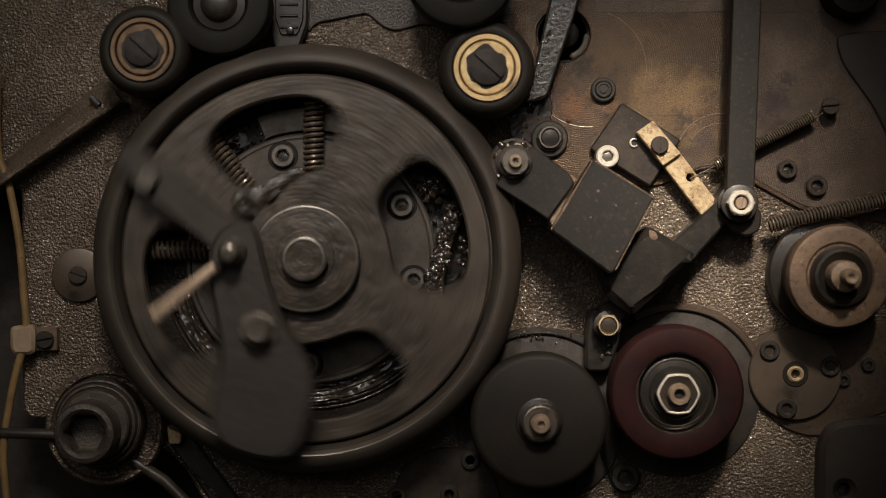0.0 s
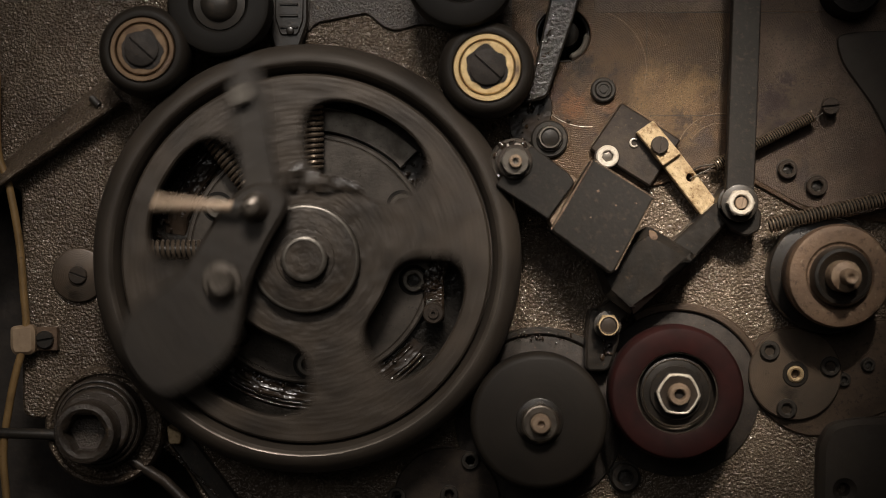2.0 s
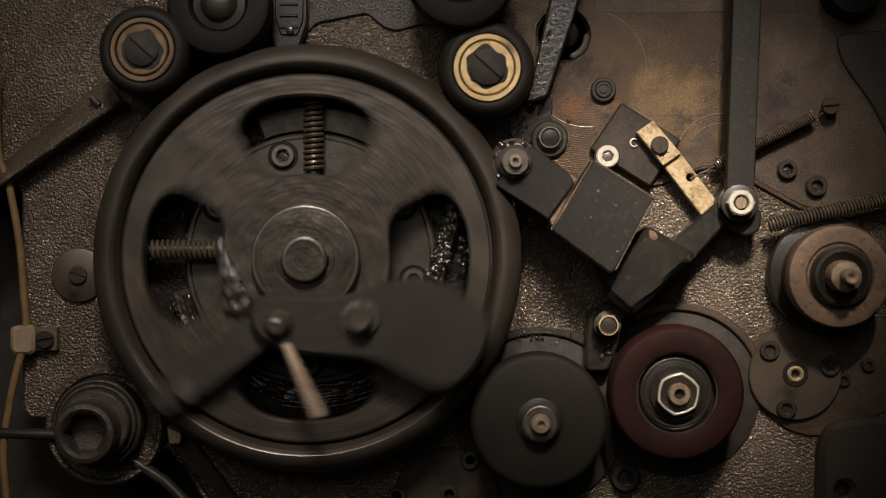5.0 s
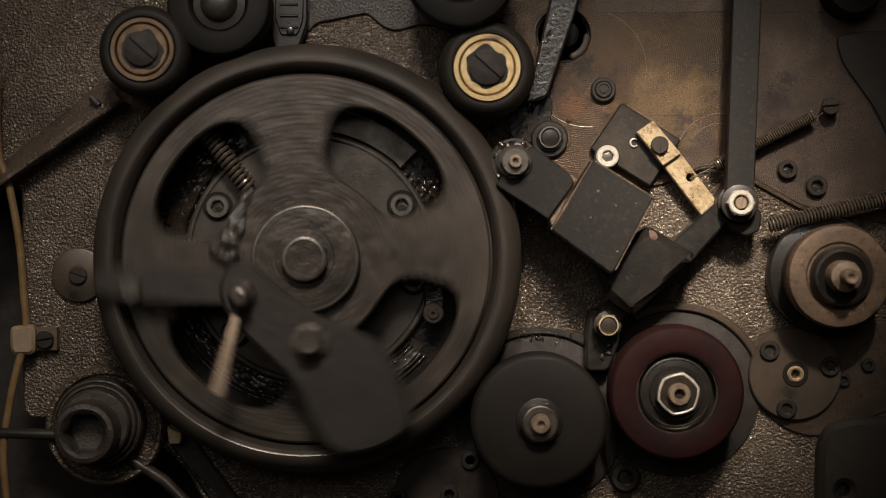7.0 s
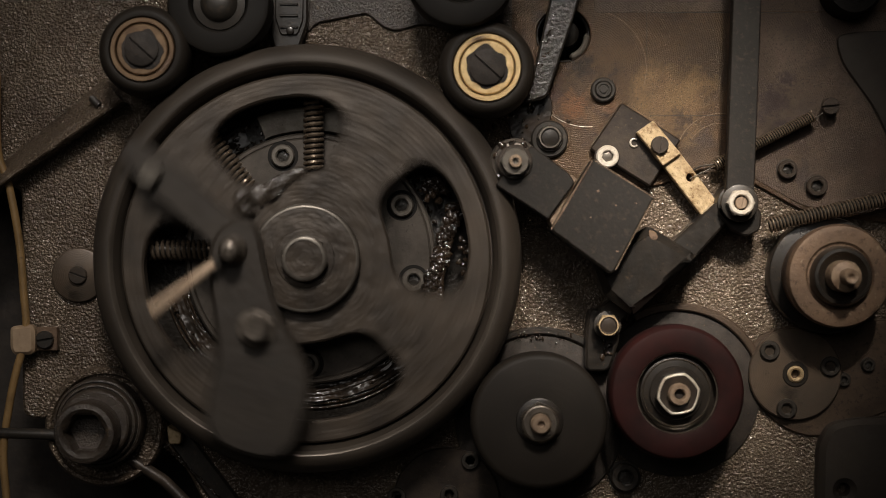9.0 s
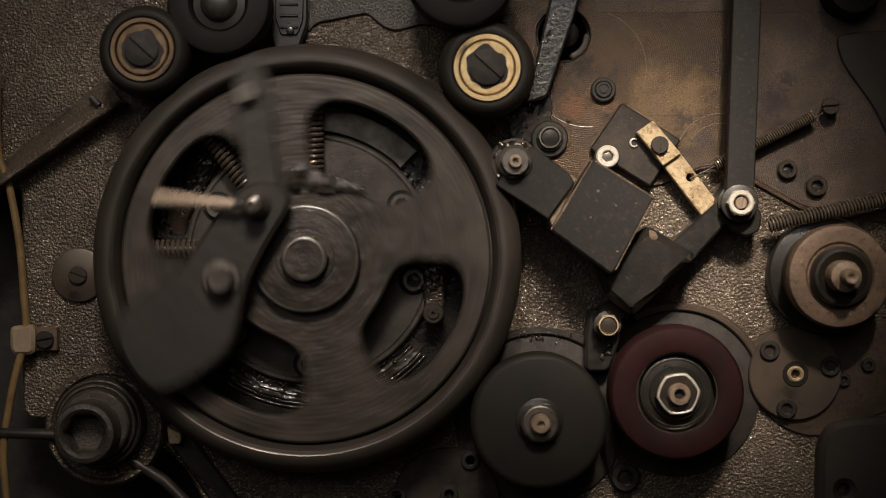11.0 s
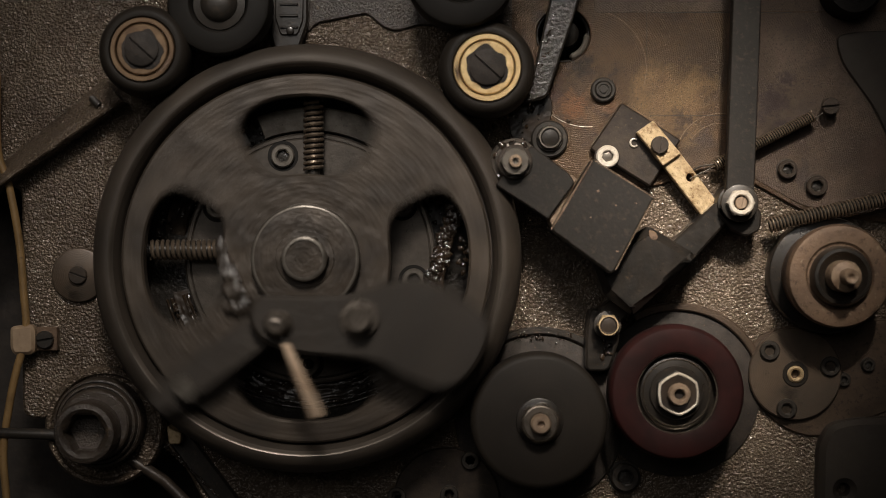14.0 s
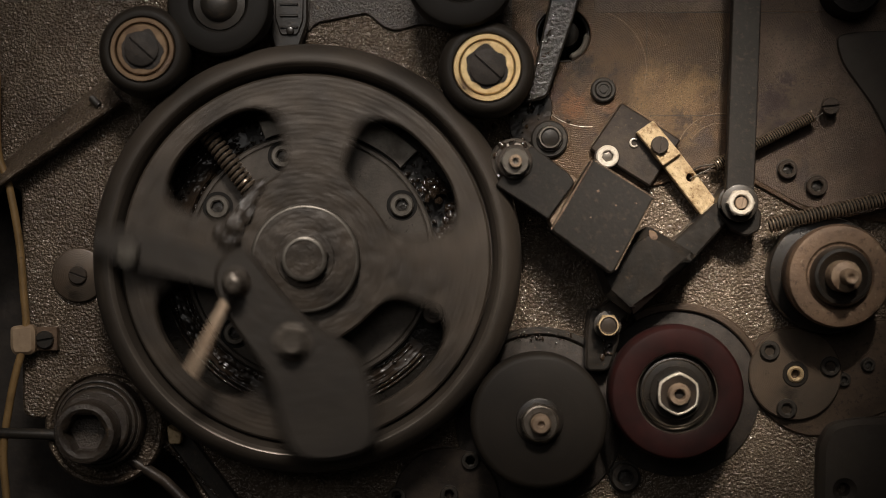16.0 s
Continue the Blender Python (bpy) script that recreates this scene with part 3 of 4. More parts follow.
    for k, (x, y, z, q) in enumerate(((22, -24, 29.6, 4.6), (27, -19, 29.8, 3.8), (18, -29, 29.2, 3.8), (30, -13, 30.5, 3.8), (14, -33, 29, 3.2), (33, -17, 31, 3.2), (25, -22, 30, 3.6))):
        part("grease_clot", lumps([(x, y, z, q)], 8 + k), CLOT, ob, "clotted brown grease")
    return ob


flywheel = build_flywheel()


# ---------------------------------------------------------------- rollers and discs
def build_tyre_roller(u, v, h, r, label, brass=None, group="tyred rollers"):
    """A brass bush with a rubber tyre on a slotted pin; the tyre and bush turn, the pin is a thing of its own."""
    ob = thing("tyred_roller", u, v, h, label, "roller", group)
    b, brass = r * 0.70, brass or BRASS
    part("tyre", loft([(b, -20), (r * 0.96, -20), (r, -17), (r, -8), (r * 0.985, -4.6), (r * 0.955, -2.4), (r * 0.91, -0.8), (r * 0.85, 0.3), (r * 0.79, 0.7), (b * 1.04, 0.5), (b * 1.02, 0), (b, -1), (b, -20)], 96), DISC, ob, "black rubber tyre")
    bush = part("bush", loft([(r * 0.58, -20), (b - 0.1, -20), (b - 0.1, 0.2), (b * 0.97, 0.9), (r * 0.6, 0.9), (r * 0.58, 0.4), (r * 0.58, -20)], 96), brass, ob, "worn brass bush")
    part("dirt_smear", lumps([(b * 0.78, -b * 0.42, 0.9, 1.3), (b * 0.7, -b * 0.55, 0.9, 1.2), (b * 0.6, -b * 0.66, 0.9, 1.0)], 4), RUST, bush)
    pin = thing("roller_pin", u, v, 0, "brass faced roller pin with a dirty slotted screw", "pin", "roller pins")
    part("pin_face", loft([(0, 0), (8, 0), (8, h - 18), (r * 0.555, h - 18), (r * 0.555, h + 0.6), (r * 0.53, h + 1.2), (0, h + 1.2)], 72), brass, pin)
    part("slotted_screw", slot_head(r * 0.37, 2.6, r * 0.055), GRIME, pin, "grimy slotted screw", at=(0, 0, h + 0.6), turn=-42)
    rnd = random.Random(int(r * 10))
    crust = []
    for a in range(0, 360, 11):
        q = r * (0.435 + 0.10 * noise.noise(Vector((2.2 * math.cos(radians(a)), 2.2 * math.sin(radians(a)), r))) + rnd.uniform(-0.008, 0.012))
        crust.append((q * math.cos(radians(a)), q * math.sin(radians(a))))
    part("grime", slab(soften(crust, 1), h + 0.8, h + 1.45, ch=0.15), GRIME, pin, "crust of brown grime round the screw")
    return ob


roller_right = build_tyre_roller(18.5, 76.0, 36, 20.4, "black rubber tyred roller with worn brass centre beside the flywheel")
roller_left = build_tyre_roller(-126.0, 83.6, 36, 19.4, "black rubber tyred roller with tarnished brass centre, darkened for shade", DIM_TARNISH)


def build_friction_disc(name, u, v, h, r, face, label, nut):
    ob = thing(name, u, v, h, label, "friction disc")
    if nut == "recess":
        q = r * 0.60
        part("tyre", loft([(q, -14), (r * 0.96, -14), (r, -12), (r, -5), (r * 0.992, -2.8), (r * 0.975, -1.4), (r * 0.945, -0.4), (r * 0.90, 0), (q * 1.08, 0), (q * 1.05, -0.2), (q * 1.01, -0.4), (q, -1.2), (q, -14)], 112), face, ob, "dark red rubber tyre")
        part("core", loft([(0, -12), (q - 0.05, -12), (q - 0.05, -7), (q * 0.93, -6.5), (q * 0.9, -6.3), (q * 0.88, -3.8), (q * 0.82, -3.4), (q * 0.5, -3.4), (0, -3.4)], 96), OILY, ob)
        part("washer", ring(4, q * 0.66, -3.4, -2.2, 0.4, 64), OILY, ob)
        nr = q * 0.55
        blunt = lambda k: lambda a: k * (0.5 * hexa(nr)(a) + 0.47 * nr)
        part("nut", loft([(4, 0), (hexa(nr), 0), (hexa(nr), 3.6), (blunt(1.0), 4.7), (blunt(0.92), 5.3), (4.6, 5.35), (4, 5.0), (4, 0)], 48), CRUST, ob, "oily hexagon nut", at=(0, 0, -2.2))
        # bright steel ring paints the highlight along the nut's chamfer
        part("highlight_rim", loft([(blunt(1.006), 4.5), (blunt(1.004), 4.95), (blunt(0.975), 5.35), (blunt(0.93), 5.55), (blunt(0.885), 5.42)], 48), STEEL, ob, "bright metal ring painting the highlight on the nut's edge", at=(0, 0, -2.2))
        part("inner_lip", ring(q * 0.978, q - 0.02, -6, -1.6, 0.5, 96), EDGED, ob, "bright steel lip in the tyre")
        part("inner_lip", ring(q * 0.80, q * 0.835, -4, -2.9, 0.3, 96), EDGED, ob, "bright steel lip round the washer")
        part("stud", loft([(0, -3), (4.7, -3), (4.7, 5.8), (4.1, 6.8), (2.7, 6.8), (2.2, 6.2), (2.0, 2), (0, 2)], 36), SPIGOT, ob, "coppery stud end with a centre hole")
        # dark disc stands in for the shade inside the centre hole
        part("bore_floor", disc(1.98, 1.5, 4.0, 0.1, 24), GRIME, ob)
    else:
        part("face", loft([(0, -12), (r * 0.97, -12), (r, -10), (r, -4.4), (r * 0.99, -2.6), (r * 0.97, -1.4), (r * 0.94, -0.5), (r * 0.89, 0), (r * 0.32, 0), (0, 0)], 112), face, ob)
        part("washer", disc(r * 0.34, 0, 1.2, 0.4), OILY, ob)
        part("nut", hex_nut(r * 0.30, 5.5, 4), BEAD, ob, "oily worn hexagon nut", at=(0, 0, 1.2))
        nr = r * 0.30
        # the highlight on this nut is put in as a brighter metal ring
        part("highlight_rim", loft([(lambda a: hexa(nr)(a) * 1.004, 5.0), (lambda a: hexa(nr)(a) * 1.004, 5.3), (nr * 0.905, 6.0), (nr * 0.83, 6.75), (nr * 0.78, 6.85)], 48), EDGED, ob, "bright metal ring painting the highlight on the nut's edge")
        part("stud", loft([(0, 1), (4.2, 1), (4.2, 10), (3.5, 11), (1.6, 11), (1.5, 9), (0, 8.6)], 36), SPIGOT, ob, "worn stud end with a centre hole")
    spindle = thing("spindle", u, v, 0, "dark steel spindle carrying a friction disc", "spindle", "disc spindles")
    part("bearing", disc(r * 0.5, 0, 6, 1), DARK, spindle)
    part("shaft", disc(7, 5, h - 12, 0.3), DARK, spindle)
    return ob


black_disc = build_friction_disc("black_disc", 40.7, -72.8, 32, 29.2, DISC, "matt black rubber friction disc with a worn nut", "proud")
red_disc = build_friction_disc("red_disc", 98.9, -60.9, 32, 28.8, RED, "dark red rubber friction disc with bright-edged hexagon nut", "recess")


def build_plain_roller(u, v, h, r, label):
    ob = thing("rubber_roller", u, v, h, label, "roller", "plain rubber rollers")
    # darker than the other tyres, to carry the shade on the plain rollers
    part("tyre", loft([(r * 0.5, -18), (r * 0.97, -18), (r, -15), (r, -3), (r * 0.96, -0.8), (r * 0.88, 0), (r * 0.58, 0), (r * 0.55, -0.8), (r * 0.52, -3), (r * 0.5, -18)], 96), SHADED_RUBBER, ob)
    part("hub", loft([(0, -34), (9, -34), (9, -17), (r * 0.5, -17), (r * 0.5, -3), (r * 0.36, -2.4), (r * 0.3, 0), (r * 0.18, 1.5), (0, 1.5)], 64), DARK, ob)
    return ob


roller_top_left = build_plain_roller(-94.6, 103.6, 34, 21.9, "black rubber roller above the flywheel, darkened for shade")
roller_top = build_plain_roller(7.3, 115.2, 42, 23.0, "dark rubber roller over the brass roller")


# ---------------------------------------------------------------- follower lever
def bar(pts, z0, z1, ch=0.6, r=1.2):
    return slab(rounded(pts, r), z0, z1, ch=ch)


def build_follower():
    ob = thing("follower_lever", 70.6, 5.1, 20, "black iron follower lever with a square block and rusty edges", "lever")
    part("arm", bar([(-40.7, 32.7), (-33.2, 38.4), (-17.5, 26.5), (-15.2, 22.7), (-26.5, 7.1), (-30.3, 9.9), (-48.6, 21.8)][:], 4, 15), BLOCK, ob, "worn black arm")
    part("step", bar([(-18.0, 27.0), (-13.7, 24.2), (-24.6, 2.8), (-27.5, 10.4)][:], 1, 12.5, 0.8, 0.6), CHIPPED, ob, "rusty stepped shoulder")
    block = part("block", bar([(-8.0, 32.5), (17.7, 16.5), (0.9, -14.6), (-0.9, -15.5), (-25.9, 2.8)][:], 2, 20, 0.9, 0.8), BLOCK, ob, "square black block with chipped rusty edges")
    part("pale_edge", tube([(*q, 19.4) for q in [(-7.5, 31.8), (4.7, 24.2), (17.2, 16.2)]], [0.2, 0.32, 0.22], 8), CHIPPED, block, "bare worn edge")
    part("pale_edge", tube([(*q, 19.5) for q in [(16.9, 15.5), (11.8, 5.9), (7.1, -2.8)]], [0.12, 0.34, 0.1], 8), CHIPPED, block, "bare worn edge")
    part("pale_edge", tube([(*q, 19.5) for q in [(-24.9, 3.8), (-19.8, 11.8), (-14.6, 20.7)]], [0.15, 0.38, 0.12], 8), CHIPPED, block, "bare worn edge")
    part("pale_edge", tube([(*q, 19.4) for q in [(-8.2, 31.8), (-16.5, 17.9), (-25.4, 3.1)]], [0.2, 0.36, 0.3], 8), CHIPPED, block, "bare worn edge")
    part("pale_edge", tube([(*q, 19.4) for q in [(16.9, 15.1), (9.4, 1.4), (1.4, -13.7)]], [0.12, 0.18, 0.32], 8), CHIPPED, block, "bare worn edge")
    shoe = part("shoe", bar([(16.7, 4.8), (38.2, -8.1), (10.0, -33.5), (-1.9, -24.9), (-7.2, -9.6)][:], -5, 9, 3.6, 1.5), OILY, ob, "black curved shoe")
    part("rail", bar([(47.3, 15.3), (54.7, 9.4), (37.0, -10.3), (13.8, -29.1), (1.0, -41.9), (-3.4, -31.5)][:], -14, -3, 0.9, 1.5), OILY, ob, "long black steel rail")
    part("tail", bar([(-6.9, -31.1), (5.4, -31.1), (6.4, -44.0), (1.5, -58.3), (-8.4, -58.3), (-8.4, -42.0)][:], -19.5, -8, 0.9, 3), OILY, ob, "short black tail under a bolt")
    part("post", disc(7, -19.5, 4), DARK, ob, at=(0, 0, 0))
    part("rust_chip", slab(soften([(-1.8, 2.4), (1.2, 1.6), (2.6, -1.2), (0.6, -2.6), (-1.6, -0.8)], 2), -0.8, 0.25, ch=0.2), RUST, shoe, "brown rust on the shoe", at=(18.2, 0.8, 9))
    rnd = random.Random(21)
    for x, y in ((1.5, 13), (10, 14), (2, -6), (-9, 8), (-6, 19)):
        part("chip", slab(soften([(rnd.uniform(0.2, 0.9) * math.cos(a), rnd.uniform(0.2, 0.7) * math.sin(a)) for a in (0, 1.2, 2.5, 3.7, 5)], 2), -0.4, 0.12, ch=0.08), RUST, block, at=(x, y, 20))
    return ob


build_follower()


def build_follower_roller(u, v, h):
    ob = thing("follower_roller", u, v, h, "greased steel follower roller on its axle bolt", "roller")
    part("roller", loft([(0, -30), (10.4, -30), (10.4, -5), (10.1, -3.9), (9.2, -3.2), (8.4, -3.4), (8.2, -2.6), (7.4, -2.2), (0, -2.2)], 64), FLANGE, ob, "oily steel roller face")
    part("washer", ring(5, 7.4, -0.6, 1.4, 0.4, 48), CRUST, ob, "greasy steel washer")
    part("stud_ring", ring(1.3, 2.7, 7.8, 8.9, 0.3, 32), SPIGOT, ob, "bright drilled stud end")
    part("axle_nut", loft([(0, 1.5), (hexa(6.4), 1.5), (hexa(6.4), 5), (5.4, 6), (2.8, 6), (2.8, 8.2), (2.4, 8.6), (1.2, 8.6), (1.1, 7), (0, 7)], 36), DULL, ob, "worn axle nut")
    part("grease", lumps([(-5, 7, -2.6, 1.8), (-1, 8, -2.6, 1.4), (4, 7.5, -2.8, 1.3), (-8, 3, -2.8, 1.2), (-6, -6, -2.8, 1.2)], 9), GREASE, ob)
    return ob


build_follower_roller(30.1, 36.5, 35)


def hex_bolt(u, v, h, r, height, mat, label):
    ob = thing("hex_bolt", u, v, h, label, "bolt", "hexagon bolts")
    part("washer", disc(r * 1.2, 0, 1.0, 0.3, 40), DARK, ob)
    part("head", loft([(0, 1), (hexa(r), 1), (hexa(r), height * 0.8), (r * 0.85, height), (r * 0.7, height), (r * 0.62, height - 0.4), (r * 0.3, height - 0.2), (0, height - 0.1)], 48), OILY if mat is DULL else CRUST, ob)
    # lighter ring stands in for light caught on the head's edge
    part("highlight_rim", loft([(lambda a: hexa(r)(a) * 1.006, height * 0.6), (lambda a: hexa(r)(a) * 1.006, height * 0.82), (r * 0.85, height + 0.05), (r * 0.74, height + 0.08)], 48), mat, ob, "bright ring painting the highlight on the head's edge")
    return ob


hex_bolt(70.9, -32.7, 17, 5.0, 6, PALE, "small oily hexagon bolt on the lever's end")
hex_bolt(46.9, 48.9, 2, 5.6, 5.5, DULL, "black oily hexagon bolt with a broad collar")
collar = thing("collar", 46.9, 48.4, 1.6, "black steel collar under a hexagon bolt", "collar")
part("ring", ring(5, 8.2, 0, 2.4, 0.7), DARK, collar)
part("inner_ring", ring(4, 6.0, 0, 3.2, 0.5), DARK, collar)


# ---------------------------------------------------------------- bracket and brass strip
def flat(name, centre_pts, h, z0, z1, mat, label, category, ch=0.5, r=1.2, holes=()):
    (u, v), pts = centre_pts
    ob = thing(name, u, v, h, label, category)
    part("body", slab(rounded(pts[::-1], r), z0, z1, holes, ch), mat, ob)
    return ob


flat("bracket_plate", ((84.4, 45.8), [(-6.1, 18.4), (19.9, 2.0), (6.3, -18.5), (-20.0, -1.9)]), 1.6, 0, 5, CRUST, "dark pitted steel bracket plate with worn edges", "bracket", 0.7)
flat("brass_block", ((93.8, 46.1), [(-9.6, 4.7), (-2.4, 9.9), (9.8, -4.6), (2.0, -10.0)]), 6.6, 0, 5, PALE, "worn brass clamping block", "block", 0.4, 0.6)
strip = flat("brass_strip", ((107.5, 29.2), [(-12.8, 9.0), (-5.1, 14.5), (12.2, -8.5), (5.7, -15.1)]), 6.6, -3, 2.4, PALE, "worn brass strip with a drilled hole", "strip", 0.4, 0.5, holes=[circle(1.8, 24, 0.5, 2.0)])
ob = thing("slotted_screw", 94.1, 45.2, 11.6, "dark slotted screw in the brass block", "screw", "slotted screws")
part("head", slot_head(3.8, 2.4, 0.9), CRUST, ob, turn=80)
ob = thing("wire_hook", 83.7, 46.5, 6.8, "small bent wire hook", "hook")
part("hook", tube([(1.7 * math.cos(radians(a)), 1.7 * math.sin(radians(a)), 0.4) for a in range(50, 330, 15)], 0.45, 8), STEEL, ob)
socket_screw(71.8, 40.4, 6.6, 4.9, 4.0, STEEL, "bright steel cap screw with hexagon socket", hexr=2.6)


# ---------------------------------------------------------------- hanging bar, nut and springs
bar_ob = flat("hanging_bar", ((128.7, 73.0), [(-4.1, 72.4), (8.5, 72.4), (7.5, 33.7), (4.4, -49.8), (1.5, -56.3), (-4.8, -56.3), (-7.7, -49.8), (-4.8, 33.7)]), 18, 0, 5, BLOCK, "long flat dark steel bar hanging from above", "bar", 0.5, 1.5)
part("end_eye", disc(5.8, 4.8, 5.5, 0.3, 40), BLOCK, bar_ob, at=(-2.0, -53.0, 0))
ob = thing("pivot_nut", 126.6, 19.6, 23, "bright nut with a slotted stud on a dark washer", "nut")
part("spacer", disc(8.4, -21, -5, 0.4), DARK, ob)
part("washer", disc(8.0, 0, 1.4, 0.5), DARK, ob)
part("nut", hex_nut(6.0, 4.4, 3.2), STEEL, ob, at=(0, 0, 1.4))
part("stud", slot_head(2.55, 2.0, 0.8), SPIGOT, ob, "pale slotted stud end", at=(0, 0, 3.2), turn=70)
flat("pivot_lug", ((128.4, 13.2), [(-10.9, 3.5), (-4.4, 11.3), (9.0, 3.5), (8.5, -5.2), (2.2, -8.1), (-4.1, -5.2)]), 6, 0, 12, OILY, "black steel lug under the pivot nut", "lug", 0.8, 2.5)


def tension_spring(name_label, a, b, h, r, wire, turns):
    (ax, ay), (bx, by) = a, b
    length, turn = math.hypot(bx - ax, by - ay), math.degrees(math.atan2(by - ay, bx - ax))
    ob = thing("tension_spring", ax, ay, h, name_label, "spring", "tension springs", turn)
    part("coil", helix(length, r, wire, turns), COIL, ob)
    # dark cylinder added inside the coil to paint the shade between its turns
    part("core", tube([(0.5, 0, 0), (length - 0.5, 0, 0)], r * 0.84, 14), SHADED_RUBBER, ob)
    part("hook", tube([(0.3, r, 0), (-1.5, r * 0.6, 0), (-3.5, -r * 0.4, 0), (-5.2, 0, 0), (-4.6, r * 0.9, 0), (-3, r, 0)], wire * 0.5, 8), CRUST, ob)
    part("hook", tube([(length - 0.3, -r, 0), (length + 1.5, -r * 0.5, 0), (length + 4, -r * 0.3, 0)], wire * 0.8, 8), DULL, ob)
    return ob


tension_spring("thin dark tension spring stretched to a screw", (118.8, 36.8), (162.1, 58.3), 8, 2.25, 0.36, 44)
tension_spring("thick oily tension spring hooked to the lug", (141.5, 10.3), (208.8, 25.5), 12, 3.0, 0.48, 46)
ob = thing("pull_wire", 107.8, 30.8, 9, "thin wire from the brass strip to the spring", "wire")
part("wire", tube([(0, 0, 0.6), (3, 1.6, 1), (11.1, 5.4, 0)], 0.17, 8), DULL, ob)
ob = thing("slotted_screw", 169.4, 62.4, 1.6, "tall dark slotted screw holding the spring", "screw", "slotted screws")
part("neck", disc(2.4, 0, 6, 0.3), DARK, ob)
part("head", slot_head(3.8, 2.8), CRUST, ob, at=(0, 0, 5), turn=5)

for x, y, r in ((151.6, 35.1, 4.2), (164.5, 27.7, 4.6)):
    socket_screw(x, y, 1.6, r, 3.4, CRUST, "dark cap screw sunk in the milled pad")
ob = thing("dowel_screw", 70.6, 70.1, 1.6, "dark round-headed screw on the milled pad", "screw")
part("collar", ring(3.4, 5.5, 0, 2.6, 0.6), DARK, ob)
part("pin", loft([(0, 0), (3.5, 0), (3.5, 2.9), (3.2, 3.2), (2.5, 3.2), (2.3, 2.7), (1.7, 2.7), (1.5, 3.1), (0, 3.1)], 32), DARK, ob)


# ---------------------------------------------------------------- right-hand knob and covers
def build_knob(u, v, h):
    ob = thing("stepped_knob", u, v, 0, "rusted stepped steel pulley with a pale centre spigot", "pulley")
    part("back_flange", disc(25.6, 0, 9, 1.4, 96), OILY, ob)
    part("pulley", loft([(0, 8), (20.3, 8), (20.7, 21), (22.0, 23), (22.2, 28), (21.3, 29.6), (19.1, 30), (14.6, 30), (13.6, 29), (0, 28.6)], 96), RUST, ob, "rusty brown pulley face")
    part("collar", loft([(6.6, 28), (12.8, 28), (12.8, 33), (11.8, 34.8), (10.4, 35), (9.0, 32.6), (6.6, 31)], 72), OILY, ob, "black collar")
    part("spigot", loft([(0, 28), (6.8, 28), (6.8, 38), (6.3, 40.6), (4.7, 41.4), (3.5, 42), (3.3, 48), (2.6, 49.4), (1.4, 49), (0, 45.5)], 48), SPIGOT, ob, "pale worn spigot with a centre hole")
    return ob


build_knob(168.0, -11.5, 30)

cover = thing("round_cover", 155.0, -55.0, 0, "flat round brownish steel cover with three cap screws and bush", "cover")
part("disc", slab(circle(20.4, 96), 0, 4, [circle(4.0, 40)], 0.6), COVER, cover)
part("bush", ring(2.0, 3.7, 0, 5.4, 0.7, 48), PALE, cover)
part("seal", ring(3.8, 5.7, 0, 4.5, 0.3, 48), OILY, cover, "black oily seal round the bush")
for x, y in ((-46, 42), (61, 14), (-16, -61)):
    socket_screw(x * 0.2485, y * 0.2485, 3, 4.4, 2.8, DARK, parent=cover)


# ---------------------------------------------------------------- lower right casting
structure("lower_pad", slab(soften([(134.1, -41.1), (151.1, -33.4), (171.0, -32.2), (228.3, -29.7), (228.3, -62.1), (193.4, -72.0), (168.5, -84.5), (148.6, -79.5), (133.6, -62.1)][::-1], 2), -4, 1.4, ch=0.6), STAINED, 0, "brown steel pad under the round cover")
def arc_band(r0, r1, a0, a1, z0, z1, step=4):
    """A curved raised band from angle a0 to a1."""
    pts = [(r * math.cos(radians(a)), r * math.sin(radians(a))) for r, span in ((r1, range(a0, a1 + 1, step)), (r0, range(a1, a0 - 1, -step))) for a in span]
    return slab(pts, z0, z1, ch=0.6)


structure("disc_pad", disc(36.6, -3, 1.6, 0.6, 112), GRIME, 0, "black pad behind the red disc", *(103.4, -63.8))
# rim raised only along the arc that catches light, the shaded rest left out
structure("pad_rim", arc_band(36.6, 40.1, 8, 120, -3, 3.4), STAINED, 0, "worn brown rim round the red disc, cut to its lit arc", *(103.3, -63.7))
structure("disc_pad", disc(37.4, -3, 2.0, 0.6, 112), GRIME, 0, "black oily pad behind the black disc", *(42.9, -75.8))
structure("pad_rim", arc_band(38.1, 41.3, 48, 150, -3, 3.0), DARK, 0, "dark cast rim round the black disc", *(42.8, -75.7))
flat("corner_block", ((188.3, -97.7), [(-23.7, 11.7), (-19.3, 21.1), (-7.0, 23.6), (37.3, 23.6), (37.3, -40.0), (-24.7, -40.0)]), 0, 0, 10, LOBE, "dark rounded block with a drilled hole", "block", 2.4, 11, holes=[circle(3.0, 28, -13.1, -7.5)])
for x, y in ((187.5, -51.2), (176.7, -57.7)):
    socket_screw(x, y, 1.4, 2.9, 2.2, DARK, "small dark cap screw")
socket_screw(80.2, -100.5, 0, 6.2, 5, DARK, "black cap screw in shade")
lower_cover = thing("half_cover", 1.5, -111.0, 0, "dark round cover plate at the lower edge", "cover")
part("disc", slab(circle(23.6, 96), 0, 4, ch=0.6), CRUST, lower_cover)
for x, y in ((42, 73), (-88, 10), (5, 13)):
    socket_screw(x * 0.2485, y * 0.2485, 4, 4.0, 2.0, DARK, parent=lower_cover)


